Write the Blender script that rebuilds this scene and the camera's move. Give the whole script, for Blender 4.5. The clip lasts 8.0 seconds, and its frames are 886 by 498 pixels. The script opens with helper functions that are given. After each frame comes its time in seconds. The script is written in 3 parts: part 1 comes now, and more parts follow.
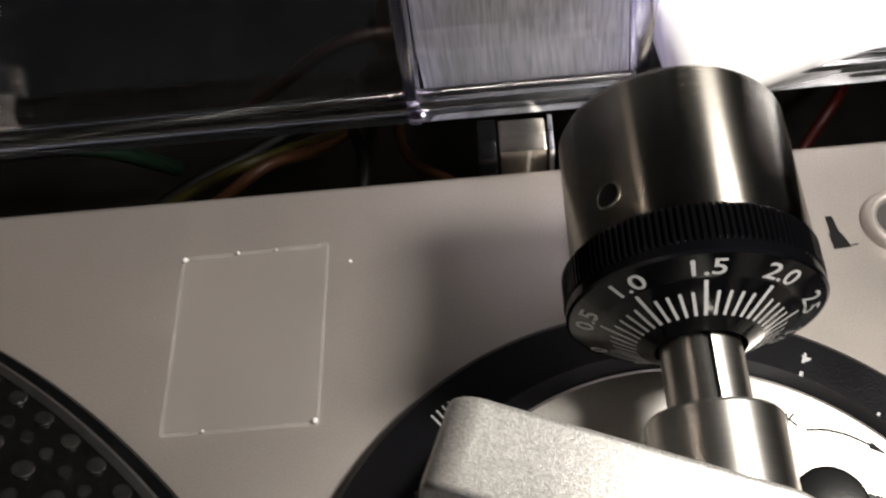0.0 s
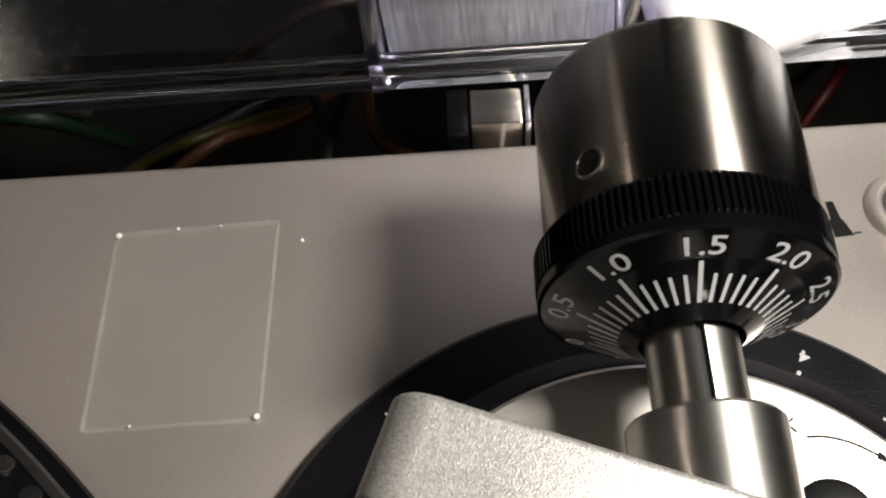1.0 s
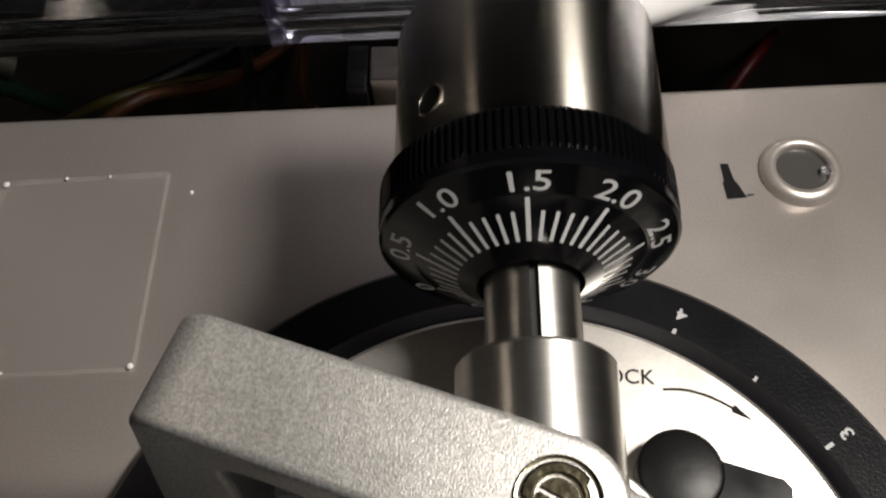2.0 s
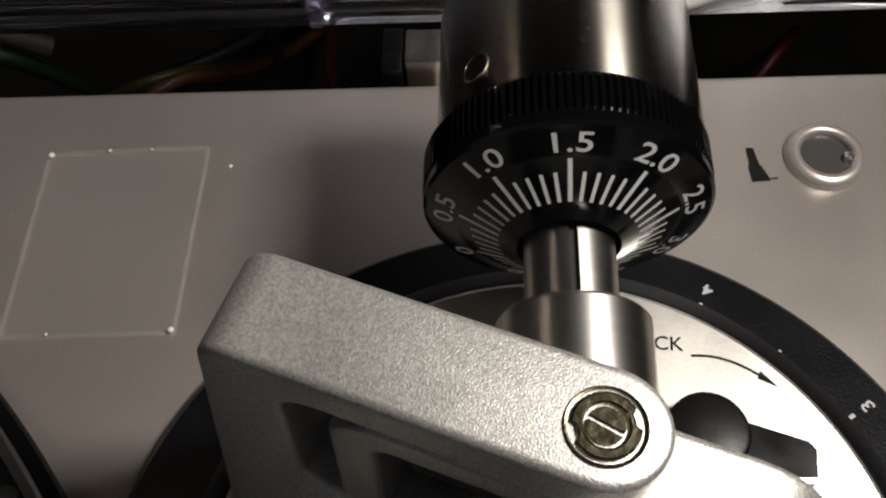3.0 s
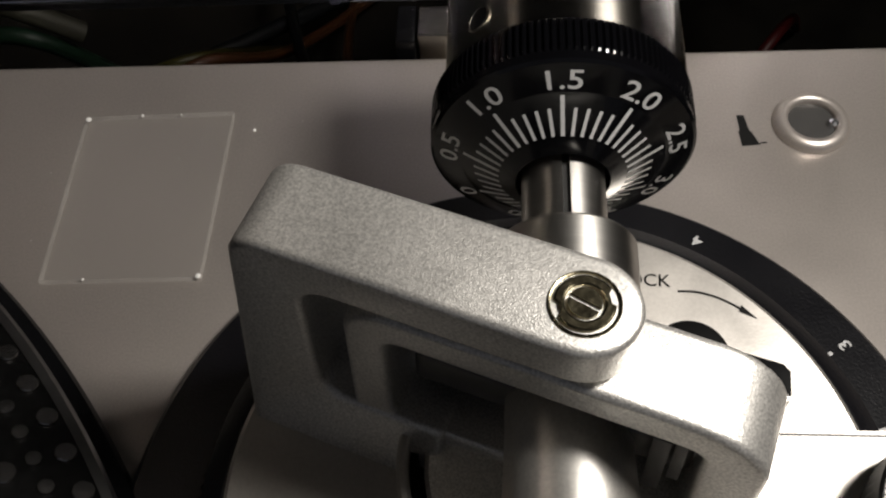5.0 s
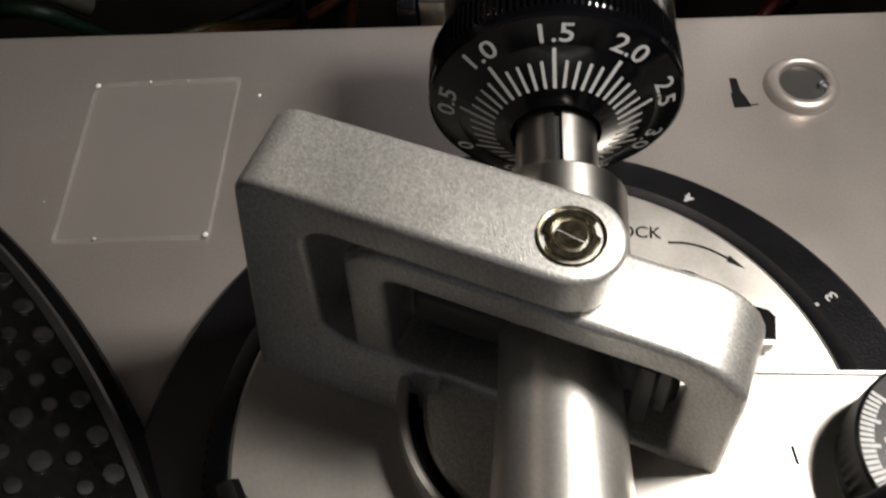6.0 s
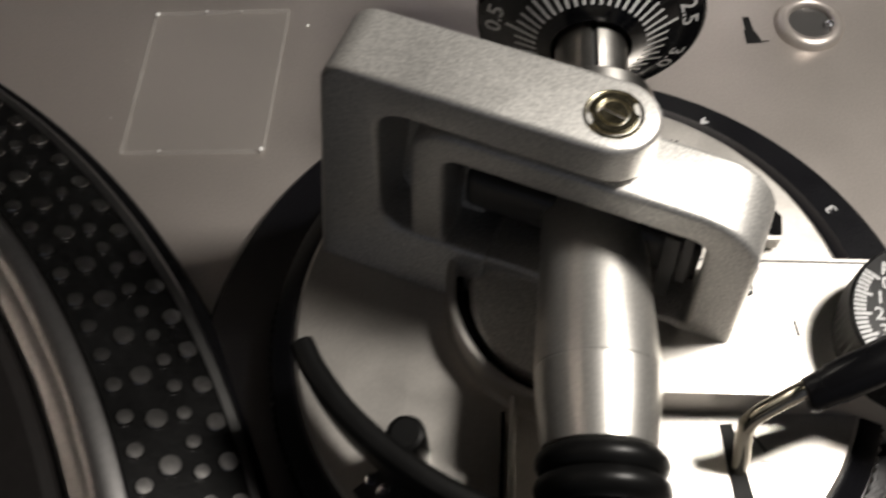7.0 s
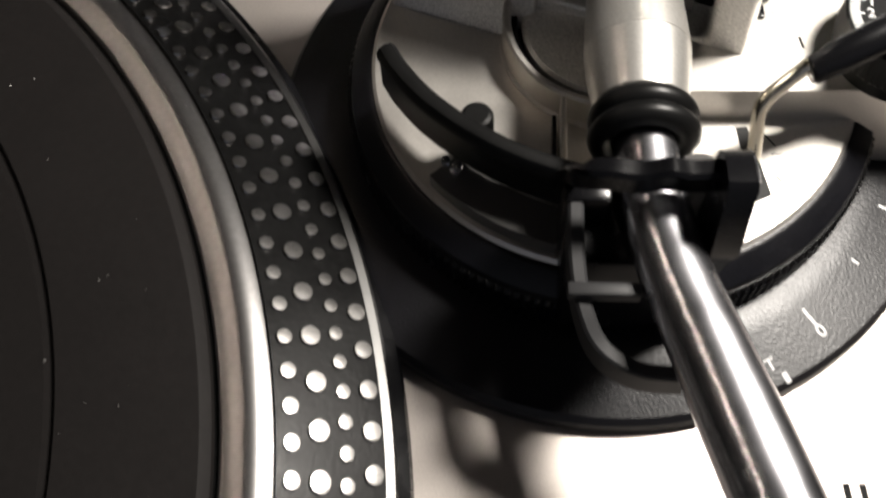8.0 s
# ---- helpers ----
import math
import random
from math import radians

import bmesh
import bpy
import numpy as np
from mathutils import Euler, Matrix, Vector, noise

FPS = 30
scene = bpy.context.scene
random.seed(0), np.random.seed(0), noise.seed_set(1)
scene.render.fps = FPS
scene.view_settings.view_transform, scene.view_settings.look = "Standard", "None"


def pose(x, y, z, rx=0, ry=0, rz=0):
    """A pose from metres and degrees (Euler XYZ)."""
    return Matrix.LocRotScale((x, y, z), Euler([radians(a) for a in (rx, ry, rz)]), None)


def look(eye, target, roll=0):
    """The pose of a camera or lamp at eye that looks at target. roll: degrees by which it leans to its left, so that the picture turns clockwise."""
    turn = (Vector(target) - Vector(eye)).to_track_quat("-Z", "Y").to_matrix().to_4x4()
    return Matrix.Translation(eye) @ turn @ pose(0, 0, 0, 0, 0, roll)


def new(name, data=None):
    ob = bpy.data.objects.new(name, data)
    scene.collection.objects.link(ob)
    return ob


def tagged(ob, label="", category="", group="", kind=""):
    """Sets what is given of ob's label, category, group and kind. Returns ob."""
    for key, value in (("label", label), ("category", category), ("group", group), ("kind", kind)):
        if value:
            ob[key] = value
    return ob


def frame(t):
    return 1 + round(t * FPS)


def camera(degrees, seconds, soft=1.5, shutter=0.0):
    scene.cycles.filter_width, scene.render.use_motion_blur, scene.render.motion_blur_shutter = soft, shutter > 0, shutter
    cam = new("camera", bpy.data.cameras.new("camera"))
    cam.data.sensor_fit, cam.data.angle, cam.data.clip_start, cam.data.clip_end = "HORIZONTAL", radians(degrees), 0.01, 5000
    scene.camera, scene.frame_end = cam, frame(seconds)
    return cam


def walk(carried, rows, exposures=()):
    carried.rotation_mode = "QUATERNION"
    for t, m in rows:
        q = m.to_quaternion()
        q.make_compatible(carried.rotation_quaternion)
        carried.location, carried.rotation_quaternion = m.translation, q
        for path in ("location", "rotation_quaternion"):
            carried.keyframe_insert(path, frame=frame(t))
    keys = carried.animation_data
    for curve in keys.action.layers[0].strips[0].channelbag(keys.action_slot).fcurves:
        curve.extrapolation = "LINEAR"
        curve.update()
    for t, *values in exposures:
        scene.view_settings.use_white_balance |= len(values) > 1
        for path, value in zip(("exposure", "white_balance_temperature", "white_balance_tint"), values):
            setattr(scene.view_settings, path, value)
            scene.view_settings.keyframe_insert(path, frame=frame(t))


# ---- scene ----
cam = camera(51.0, 8.0, soft=2.2, shutter=0.4)
PATH = [
    (0, (-0.02267, -0.01270, 0.15043), (-0.03553, 0.08823, -0.02176), -9.76),
    (0.5, (-0.01923, -0.01043, 0.14030), (-0.02985, 0.08879, -0.03303), -7.80),
    (1, (-0.02095, -0.00664, 0.13448), (-0.02945, 0.09352, -0.03843), -6.52),
    (1.5, (-0.02034, -0.00921, 0.12970), (-0.02648, 0.09074, -0.04343), -4.53),
    (2, (-0.00381, -0.01094, 0.12910), (-0.01119, 0.08761, -0.04478), -4.89),
    (2.2, (-0.00617, -0.01540, 0.12750), (-0.01329, 0.08353, -0.04617), -4.51),
    (3.3, (-0.00889, -0.01950, 0.13102), (-0.01834, 0.08043, -0.04196), -4.38),
    (3.5, (-0.01020, -0.02187, 0.13000), (-0.01962, 0.07821, -0.04290), -4.18),
    (4, (-0.00766, -0.02555, 0.13477), (-0.01767, 0.07687, -0.03672), -4.13),
    (4.2, (-0.00811, -0.02843, 0.13099), (-0.01824, 0.07470, -0.04007), -4.39),
    (5.3, (-0.00521, -0.03316, 0.13547), (-0.01808, 0.06908, -0.03594), -5.77),
    (5.5, (-0.00827, -0.03468, 0.13563), (-0.02117, 0.06703, -0.03609), -5.86),
    (6, (-0.00428, -0.03850, 0.13607), (-0.01804, 0.06161, -0.03652), -6.49),
    (6.5, (-0.00236, -0.05016, 0.13819), (-0.01613, 0.04867, -0.03514), -6.12),
    (7, (-0.01000, -0.05643, 0.14419), (-0.02312, 0.03933, -0.03090), -5.41),
    (7.3, (-0.01911, -0.06718, 0.14753), (-0.03200, 0.02648, -0.02872), -5.03),
    (7.5, (-0.01928, -0.07849, 0.14258), (-0.03287, 0.01551, -0.03343), -5.53),
    (7.6, (-0.01966, -0.08369, 0.14244), (-0.03205, 0.00834, -0.03470), -5.29),
    (8, (-0.01766, -0.10348, 0.14664), (-0.03021, -0.01232, -0.03093), -5.81),
]
EXPOSURE = [(0, 0.36), (1.5, 0.42), (2.0, -0.15), (2.2, -0.3), (3.3, -0.35), (4.2, -0.35), (5.5, -0.35), (6.5, -0.05), (7.0, -0.1), (7.5, 0.35), (7.6, 0.55), (8.0, 1.0)]
walk(cam, [(t, look(eye, target, roll)) for t, eye, target, roll in PATH], EXPOSURE)

# ---------------------------------------------------------------- world and light
world = bpy.data.worlds.new("world")
scene.world = world
world.use_nodes = True
world.node_tree.nodes["Background"].inputs[0].default_value = (0.82, 0.86, 1.0, 1)
world.node_tree.nodes["Background"].inputs[1].default_value = 0.085


def area_lamp(name, eye, target, sx, sy, watts, colour, label):
    data = bpy.data.lights.new(name, "AREA")
    data.shape, data.size, data.size_y = "RECTANGLE", sx, sy
    data.energy, data.color = watts, colour
    ob = new(name, data)
    ob.matrix_world = look(eye, target)
    return ob


# desk lamp to the right of the deck, and a thin lamp far to its left
area_lamp("desk_lamp", (0.122, 0.030, 0.242), (0.015, -0.01, 0.02), 0.04, 0.055, 1.10, (1.0, 0.94, 0.865), "")
area_lamp("tube_lamp", (-0.40, 0.10, 0.46), (0.0, 0.10, 0.03), 0.42, 0.006, 0.10, (1.0, 0.84, 0.70), "")


# ---------------------------------------------------------------- materials
def material(name, colour, rough=0.5, metal=0.0, grain=0.0, grain_scale=900.0, bump=0.0, bump_scale=2500.0,
             stain=0.0, stain_scale=45.0, rough_var=0.0, coat=0.0, stretch=(1, 1, 1), spec=0.5, aniso=0.0, island=0.0):
    mat = bpy.data.materials.new(name)
    mat.use_nodes = True
    nt = mat.node_tree
    b = nt.nodes["Principled BSDF"]
    b.inputs["Base Color"].default_value = (*colour, 1)
    b.inputs["Roughness"].default_value = rough
    b.inputs["Metallic"].default_value = metal
    b.inputs["Coat Weight"].default_value = coat
    b.inputs["Coat Roughness"].default_value = 0.08
    b.inputs["Specular IOR Level"].default_value = spec
    b.inputs["Anisotropic"].default_value = aniso
    mp = nt.nodes.new("ShaderNodeMapping")
    mp.inputs["Scale"].default_value = stretch
    geo = nt.nodes.new("ShaderNodeNewGeometry")
    nt.links.new(geo.outputs["Position"], mp.inputs["Vector"])
    if aniso:
        tg = nt.nodes.new("ShaderNodeTangent")
        tg.direction_type, tg.axis = "RADIAL", "Y"
        nt.links.new(tg.outputs["Tangent"], b.inputs["Tangent"])
        b.inputs["Anisotropic Rotation"].default_value = 0.25

    def noise_node(scale, detail):
        n = nt.nodes.new("ShaderNodeTexNoise")
        n.inputs["Scale"].default_value = scale
        n.inputs["Detail"].default_value = detail
        nt.links.new(mp.outputs["Vector"], n.inputs["Vector"])
        return n.outputs["Fac"]

    def ranged(fac, low, high, f0=0.3, f1=0.7):
        r = nt.nodes.new("ShaderNodeMapRange")
        r.inputs["From Min"].default_value, r.inputs["From Max"].default_value = f0, f1
        r.inputs["To Min"].default_value, r.inputs["To Max"].default_value = low, high
        nt.links.new(fac, r.inputs["Value"])
        return r.outputs["Result"]

    factor = None
    for amount, scale, detail in ((grain, grain_scale, 2.0), (stain, stain_scale, 5.0)):
        if amount:
            value = ranged(noise_node(scale, detail), 1 - amount, 1 + amount)
            if factor is None:
                factor = value
            else:
                m = nt.nodes.new("ShaderNodeMath")
                m.operation = "MULTIPLY"
                nt.links.new(factor, m.inputs[0])
                nt.links.new(value, m.inputs[1])
                factor = m.outputs[0]
    if island:
        info = nt.nodes.new("ShaderNodeObjectInfo")
        value = ranged(info.outputs["Random"], 1 - island, 1 + island, 0, 1)
        if factor is None:
            factor = value
        else:
            m = nt.nodes.new("ShaderNodeMath")
            m.operation = "MULTIPLY"
            nt.links.new(factor, m.inputs[0])
            nt.links.new(value, m.inputs[1])
            factor = m.outputs[0]
    if factor is not None:
        v = nt.nodes.new("ShaderNodeVectorMath")
        v.operation = "SCALE"
        v.inputs[0].default_value = colour
        nt.links.new(factor, v.inputs["Scale"])
        nt.links.new(v.outputs["Vector"], b.inputs["Base Color"])
    if rough_var:
        nt.links.new(ranged(noise_node(stain_scale * 1.7, 4.0), rough - rough_var, rough + rough_var), b.inputs["Roughness"])
    if bump:
        bp = nt.nodes.new("ShaderNodeBump")
        bp.inputs["Strength"].default_value = bump
        bp.inputs["Distance"].default_value = 0.0001
        nt.links.new(noise_node(bump_scale, 2.0), bp.inputs["Height"])
        nt.links.new(bp.outputs["Normal"], b.inputs["Normal"])
    return mat


M_PLINTH = material("silver_paint", (0.46, 0.42, 0.39), 0.40, 0.72, grain=0.07, grain_scale=2600, bump=0.12, bump_scale=3500, stain=0.05, stain_scale=30, rough_var=0.04)
M_CAST = material("sandblasted_aluminium", (0.70, 0.685, 0.655), 0.44, 0.85, grain=0.26, grain_scale=3400, bump=0.45, bump_scale=5000, stain=0.04, rough_var=0.05)
M_DISC = material("satin_aluminium", (0.64, 0.61, 0.57), 0.38, 0.88, grain=0.05, grain_scale=2200, bump=0.12, bump_scale=3000, stain=0.06, stain_scale=60, rough_var=0.05)
M_SATIN = material("satin_housing", (0.74, 0.72, 0.68), 0.34, 0.9, grain=0.07, grain_scale=2200, bump=0.08, bump_scale=3000, stain=0.04)
M_TURNED = material("turned_steel", (0.72, 0.70, 0.66), 0.32, 1.0, grain=0.05, grain_scale=500, stretch=(0.3, 6, 0.3), bump=0.05, bump_scale=900, stain=0.05, aniso=0.6)
M_WEIGHT = material("dark_nickel", (0.50, 0.47, 0.42), 0.26, 1.0, grain=0.14, grain_scale=320, stretch=(0.25, 12, 0.25), bump=0.03, bump_scale=420, aniso=1.0)
M_CHROME = material("chrome", (0.80, 0.80, 0.84), 0.25, 1.0, stain=0.06, stain_scale=70, rough_var=0.03)
M_POLISHED = material("polished_rim", (0.43, 0.42, 0.415), 0.30, 1.0, grain=0.06, grain_scale=900, stain=0.04, stain_scale=60)
M_EDGE = material("dull_edge_metal", (0.20, 0.198, 0.195), 0.34, 1.0, grain=0.05, grain_scale=420, stain=0.08, stain_scale=130)
M_DOT = material("polished_stud", (0.33, 0.32, 0.31), 0.24, 1.0, stain=0.12, stain_scale=600, island=0.12)
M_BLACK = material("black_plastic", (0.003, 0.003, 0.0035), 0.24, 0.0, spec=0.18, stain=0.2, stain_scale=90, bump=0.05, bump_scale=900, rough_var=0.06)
M_DIAL = material("black_anodised", (0.002, 0.002, 0.0025), 0.14, 0.0, spec=0.38, stain=0.15, stain_scale=150, rough_var=0.04)
M_BAND = material("black_platter_band", (0.003, 0.003, 0.003), 0.34, 0.0, spec=0.11, grain=0.3, grain_scale=900, bump=0.25, bump_scale=1300, rough_var=0.08)
M_FLANGE = material("textured_black_plastic", (0.003, 0.003, 0.0042), 0.36, 0.0, grain=0.25, grain_scale=1400, bump=0.6, bump_scale=2200, rough_var=0.05, spec=0.32)
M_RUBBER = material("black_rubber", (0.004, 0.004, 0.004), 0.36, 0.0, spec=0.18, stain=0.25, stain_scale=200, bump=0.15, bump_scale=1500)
M_MAT = material("rubber_mat", (0.008, 0.007, 0.0068), 0.66, 0.0, spec=0.12, grain=0.12, grain_scale=800, stain=0.12, stain_scale=35, bump=0.2, bump_scale=1600)
M_WHITE = material("white_print", (0.42, 0.42, 0.42), 0.5, 0.0, grain=0.06, grain_scale=2000)
M_INK = material("black_print", (0.008, 0.008, 0.008), 0.6, 0.0, spec=0.08, grain=0.2, grain_scale=2000)
M_BRASS = material("gold_plated_screw", (0.27, 0.24, 0.16), 0.24, 1.0, grain=0.5, grain_scale=800, bump=0.9, bump_scale=700)
M_GREY = material("grey_plastic", (0.06, 0.058, 0.056), 0.35, 0.0, stain=0.1, stain_scale=100, bump=0.08)
M_STRAP = material("dull_strap_metal", (0.09, 0.088, 0.086), 0.36, 0.6, stain=0.1, stain_scale=100, bump=0.08)
M_DULL = material("dull_dark_metal", (0.018, 0.018, 0.019), 0.5, 0.0, spec=0.2, stain=0.15, stain_scale=100, bump=0.1)
# M_DARK: near-black for the shade in the shaft groove and lever slot
M_DARK = material("cavity_shade", (0.012, 0.012, 0.012), 0.8, 0.0, grain=0.2, grain_scale=300)
M_FROST = material("frosted_plate", (0.24, 0.24, 0.26), 0.5, 0.1, grain=0.28, grain_scale=260, stretch=(6, 1, 0.5), stain=0.2, stain_scale=80)
# shelf and wall colours nearly black, to hold the unlit room's darkness
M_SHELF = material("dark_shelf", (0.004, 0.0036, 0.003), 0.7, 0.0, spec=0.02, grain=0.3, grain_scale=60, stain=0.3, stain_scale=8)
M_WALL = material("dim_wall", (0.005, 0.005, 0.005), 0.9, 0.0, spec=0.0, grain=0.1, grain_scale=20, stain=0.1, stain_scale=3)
M_WIRE = material("nickel_wire", (0.60, 0.56, 0.47), 0.17, 1.0, stain=0.1, stain_scale=200, rough_var=0.05)
M_GLARE = material("glare_white", (0.85, 0.85, 0.86), 0.16, 0.0, stain=0.08, stain_scale=60, coat=0.6)
M_SPECK = material("white_lint", (0.75, 0.74, 0.72), 0.8)


def cable_material(name, colour):
    return material(name, colour, 0.5, 0.0, spec=0.1, stain=0.15, stain_scale=80)


def clear_material(name, colour, rough, ior=1.49):
    mat = bpy.data.materials.new(name)
    mat.use_nodes = True
    nt = mat.node_tree
    b = nt.nodes["Principled BSDF"]
    b.inputs["Base Color"].default_value = (*colour, 1)
    b.inputs["Transmission Weight"].default_value = 1.0
    b.inputs["IOR"].default_value = ior
    n = nt.nodes.new("ShaderNodeTexNoise")
    n.inputs["Scale"].default_value = 60
    n.inputs["Detail"].default_value = 4
    r = nt.nodes.new("ShaderNodeMapRange")
    r.inputs["From Min"].default_value, r.inputs["From Max"].default_value = 0.35, 0.75
    r.inputs["To Min"].default_value, r.inputs["To Max"].default_value = rough, rough + 0.06
    geo = nt.nodes.new("ShaderNodeNewGeometry")
    nt.links.new(geo.outputs["Position"], n.inputs["Vector"])
    nt.links.new(n.outputs["Fac"], r.inputs["Value"])
    nt.links.new(r.outputs["Result"], b.inputs["Roughness"])
    return mat


M_ACRYLIC = clear_material("clear_acrylic", (0.93, 0.93, 0.97), 0.02)
M_FILM = material("clear_film", (0.6, 0.6, 0.58), 0.12, 0.0, rough_var=0.05, stain_scale=80)
M_FILM.node_tree.nodes["Principled BSDF"].inputs["Alpha"].default_value = 0.018
M_FILM_EDGE = material("clear_film_edge", (0.7, 0.69, 0.65), 0.15, 0.0, stain=0.3, stain_scale=150)
M_FILM_EDGE.node_tree.nodes["Principled BSDF"].inputs["Alpha"].default_value = 0.075
M_VIOLET = clear_material("violet_edge_acrylic", (0.62, 0.58, 0.98), 0.05)

# ---------------------------------------------------------------- building helpers (sizes in millimetres)
WORLD = {}


def thing(name, x, y, z, label, category, group="", kind=""):
    ob = new(name)
    ob.empty_display_size = 0.005
    ob.location = (x / 1000, y / 1000, z / 1000)
    WORLD[ob] = Matrix.Translation(ob.location)
    return tagged(ob, label, category, group, kind)


def to_mesh(name, bm, mat, smooth=40):
    bmesh.ops.scale(bm, vec=(0.001, 0.001, 0.001), verts=bm.verts)
    bmesh.ops.recalc_face_normals(bm, faces=bm.faces)
    me = bpy.data.meshes.new(name)
    if smooth:
        for f in bm.faces:
            f.smooth = True
        limit = radians(smooth)
        for e in bm.edges:
            if len(e.link_faces) == 2 and e.calc_face_angle(0) > limit:
                e.smooth = False
    bm.to_mesh(me)
    bm.free()
    me.materials.append(mat)
    return me


def place(name, me, parent=None, label="", m=None):
    """One mesh object, under its parent where there is one; m is its pose in the world."""
    ob = new(name, me)
    m = m or Matrix()
    if parent is not None:
        ob.parent = parent
        ob.matrix_parent_inverse = WORLD[parent].inverted()
    ob.matrix_basis = m
    WORLD[ob] = m
    return tagged(ob, label)


def part(name, bm, mat, parent=None, label="", smooth=40, m=None):
    return place(name, to_mesh(name, bm, mat, smooth), parent, label, m)


def ring_faces(bm, loops, closed_profile=False, cap=True):
    n = len(loops)
    for i in range(n if closed_profile else n - 1):
        a, b = loops[i], loops[(i + 1) % n]
        k = len(a)
        for j in range(k):
            bm.faces.new((a[j], a[(j + 1) % k], b[(j + 1) % k], b[j]))
    if cap and not closed_profile:
        bm.faces.new(loops[0])
        bm.faces.new(loops[-1])


def lathe(profile, n=64, centre=(0, 0, 0), axis="z", closed=False, tooth=None):
    """A turned body: profile of (radius, height). tooth(k, i) gives a radius offset for profile point k at step i."""
    bm = bmesh.new()
    loops = []
    for k, (r, h) in enumerate(profile):
        loop = []
        for i in range(n):
            a = 2 * math.pi * i / n
            rr = r + (tooth(k, i) if tooth else 0)
            c, s = rr * math.cos(a), rr * math.sin(a)
            p = (c, s, h) if axis == "z" else (c, h, s)
            loop.append(bm.verts.new((p[0] + centre[0], p[1] + centre[1], p[2] + centre[2])))
        loops.append(loop)
    ring_faces(bm, loops, closed)
    return bm


def bevelled(bm, width, segments=2, angle=30):
    edges = [e for e in bm.edges if len(e.link_faces) == 2 and e.calc_face_angle(0) > radians(angle)]
    bmesh.ops.bevel(bm, geom=edges, offset=width, segments=segments, affect="EDGES", profile=0.5)
    return bm


def box(x0, x1, y0, y1, z0, z1, bevel=0.0, segments=2):
    bm = bmesh.new()
    bmesh.ops.create_cube(bm, size=1)
    for v in bm.verts:
        v.co = ((x0 + x1) / 2 + v.co.x * (x1 - x0), (y0 + y1) / 2 + v.co.y * (y1 - y0), (z0 + z1) / 2 + v.co.z * (z1 - z0))
    return bevelled(bm, bevel, segments) if bevel else bm


def prism(outline, z0, z1, bevel=0.0, segments=2):
    """An upright prism over a plan outline."""
    bm = bmesh.new()
    low = [bm.verts.new((x, y, z0)) for x, y in outline]
    high = [bm.verts.new((x, y, z1)) for x, y in outline]
    ring_faces(bm, [low, high])
    return bevelled(bm, bevel, segments) if bevel else bm


def sweep(points, radius, n=14, cap=True):
    """A round bar along points; radius is a number or one for each point."""
    bm = bmesh.new()
    pts = [Vector(p) for p in points]
    radii = radius if isinstance(radius, (list, tuple)) else [radius] * len(pts)
    loops = []
    up = Vector((0, 0, 1))
    for i, p in enumerate(pts):
        d = (pts[min(i + 1, len(pts) - 1)] - pts[max(i - 1, 0)]).normalized()
        side = d.cross(up)
        if side.length < 0.05:
            side = d.cross(Vector((0, 1, 0)))
        side.normalize()
        top = side.cross(d).normalized()
        loops.append([bm.verts.new(p + radii[i] * (math.cos(2 * math.pi * k / n) * side + math.sin(2 * math.pi * k / n) * top)) for k in range(n)])
    ring_faces(bm, loops, cap=cap)
    return bm


def sweep_section(points, section, closed_ends=True):
    """A bar of any cross section (sideways, up) along a level path."""
    bm = bmesh.new()
    pts = [Vector(p) for p in points]
    loops = []
    for i, p in enumerate(pts):
        d = (pts[min(i + 1, len(pts) - 1)] - pts[max(i - 1, 0)])
        d.z = 0
        d.normalize()
        side = Vector((-d.y, d.x, 0))
        loops.append([bm.verts.new(p + s * side + Vector((0, 0, h))) for s, h in section])
    ring_faces(bm, loops)
    return bm


def smooth_path(points, steps=8):
    """A curve through the points (Catmull-Rom)."""
    p = [Vector(q) for q in points]
    p = [2 * p[0] - p[1]] + p + [2 * p[-1] - p[-2]]
    out = []
    for i in range(1, len(p) - 2):
        for k in range(steps):
            t = k / steps
            out.append(0.5 * ((2 * p[i]) + (p[i + 1] - p[i - 1]) * t + (2 * p[i - 1] - 5 * p[i] + 4 * p[i + 1] - p[i + 2]) * t * t
                              + (3 * p[i] - p[i - 1] - 3 * p[i + 1] + p[i + 2]) * t ** 3))
    out.append(p[-2])
    return out


def letters(text, size, bold=0.0):
    """A flat bmesh of the text in millimetres, centred on its middle."""
    cu = bpy.data.curves.new("lettering", "FONT")
    cu.body, cu.size, cu.align_x, cu.align_y, cu.offset = text, size, "CENTER", "CENTER", bold
    cu.resolution_u = 4
    ob = bpy.data.objects.new("lettering", cu)
    scene.collection.objects.link(ob)
    me = bpy.data.meshes.new_from_object(ob.evaluated_get(bpy.context.evaluated_depsgraph_get()))
    bm = bmesh.new()
    bm.from_mesh(me)
    bpy.data.objects.remove(ob)
    bpy.data.curves.remove(cu)
    bpy.data.meshes.remove(me)
    bmesh.ops.triangulate(bm, faces=bm.faces)
    return bm


def mapped(bm, fn):
    for v in bm.verts:
        v.co = fn(v.co.x, v.co.y)
    return bm


def flat_text(text, size, x, y, z, turn=0.0, bold=0.0):
    c, s = math.cos(radians(turn)), math.sin(radians(turn))
    return mapped(letters(text, size, bold), lambda a, b: (x + a * c - b * s, y + a * s + b * c, z))


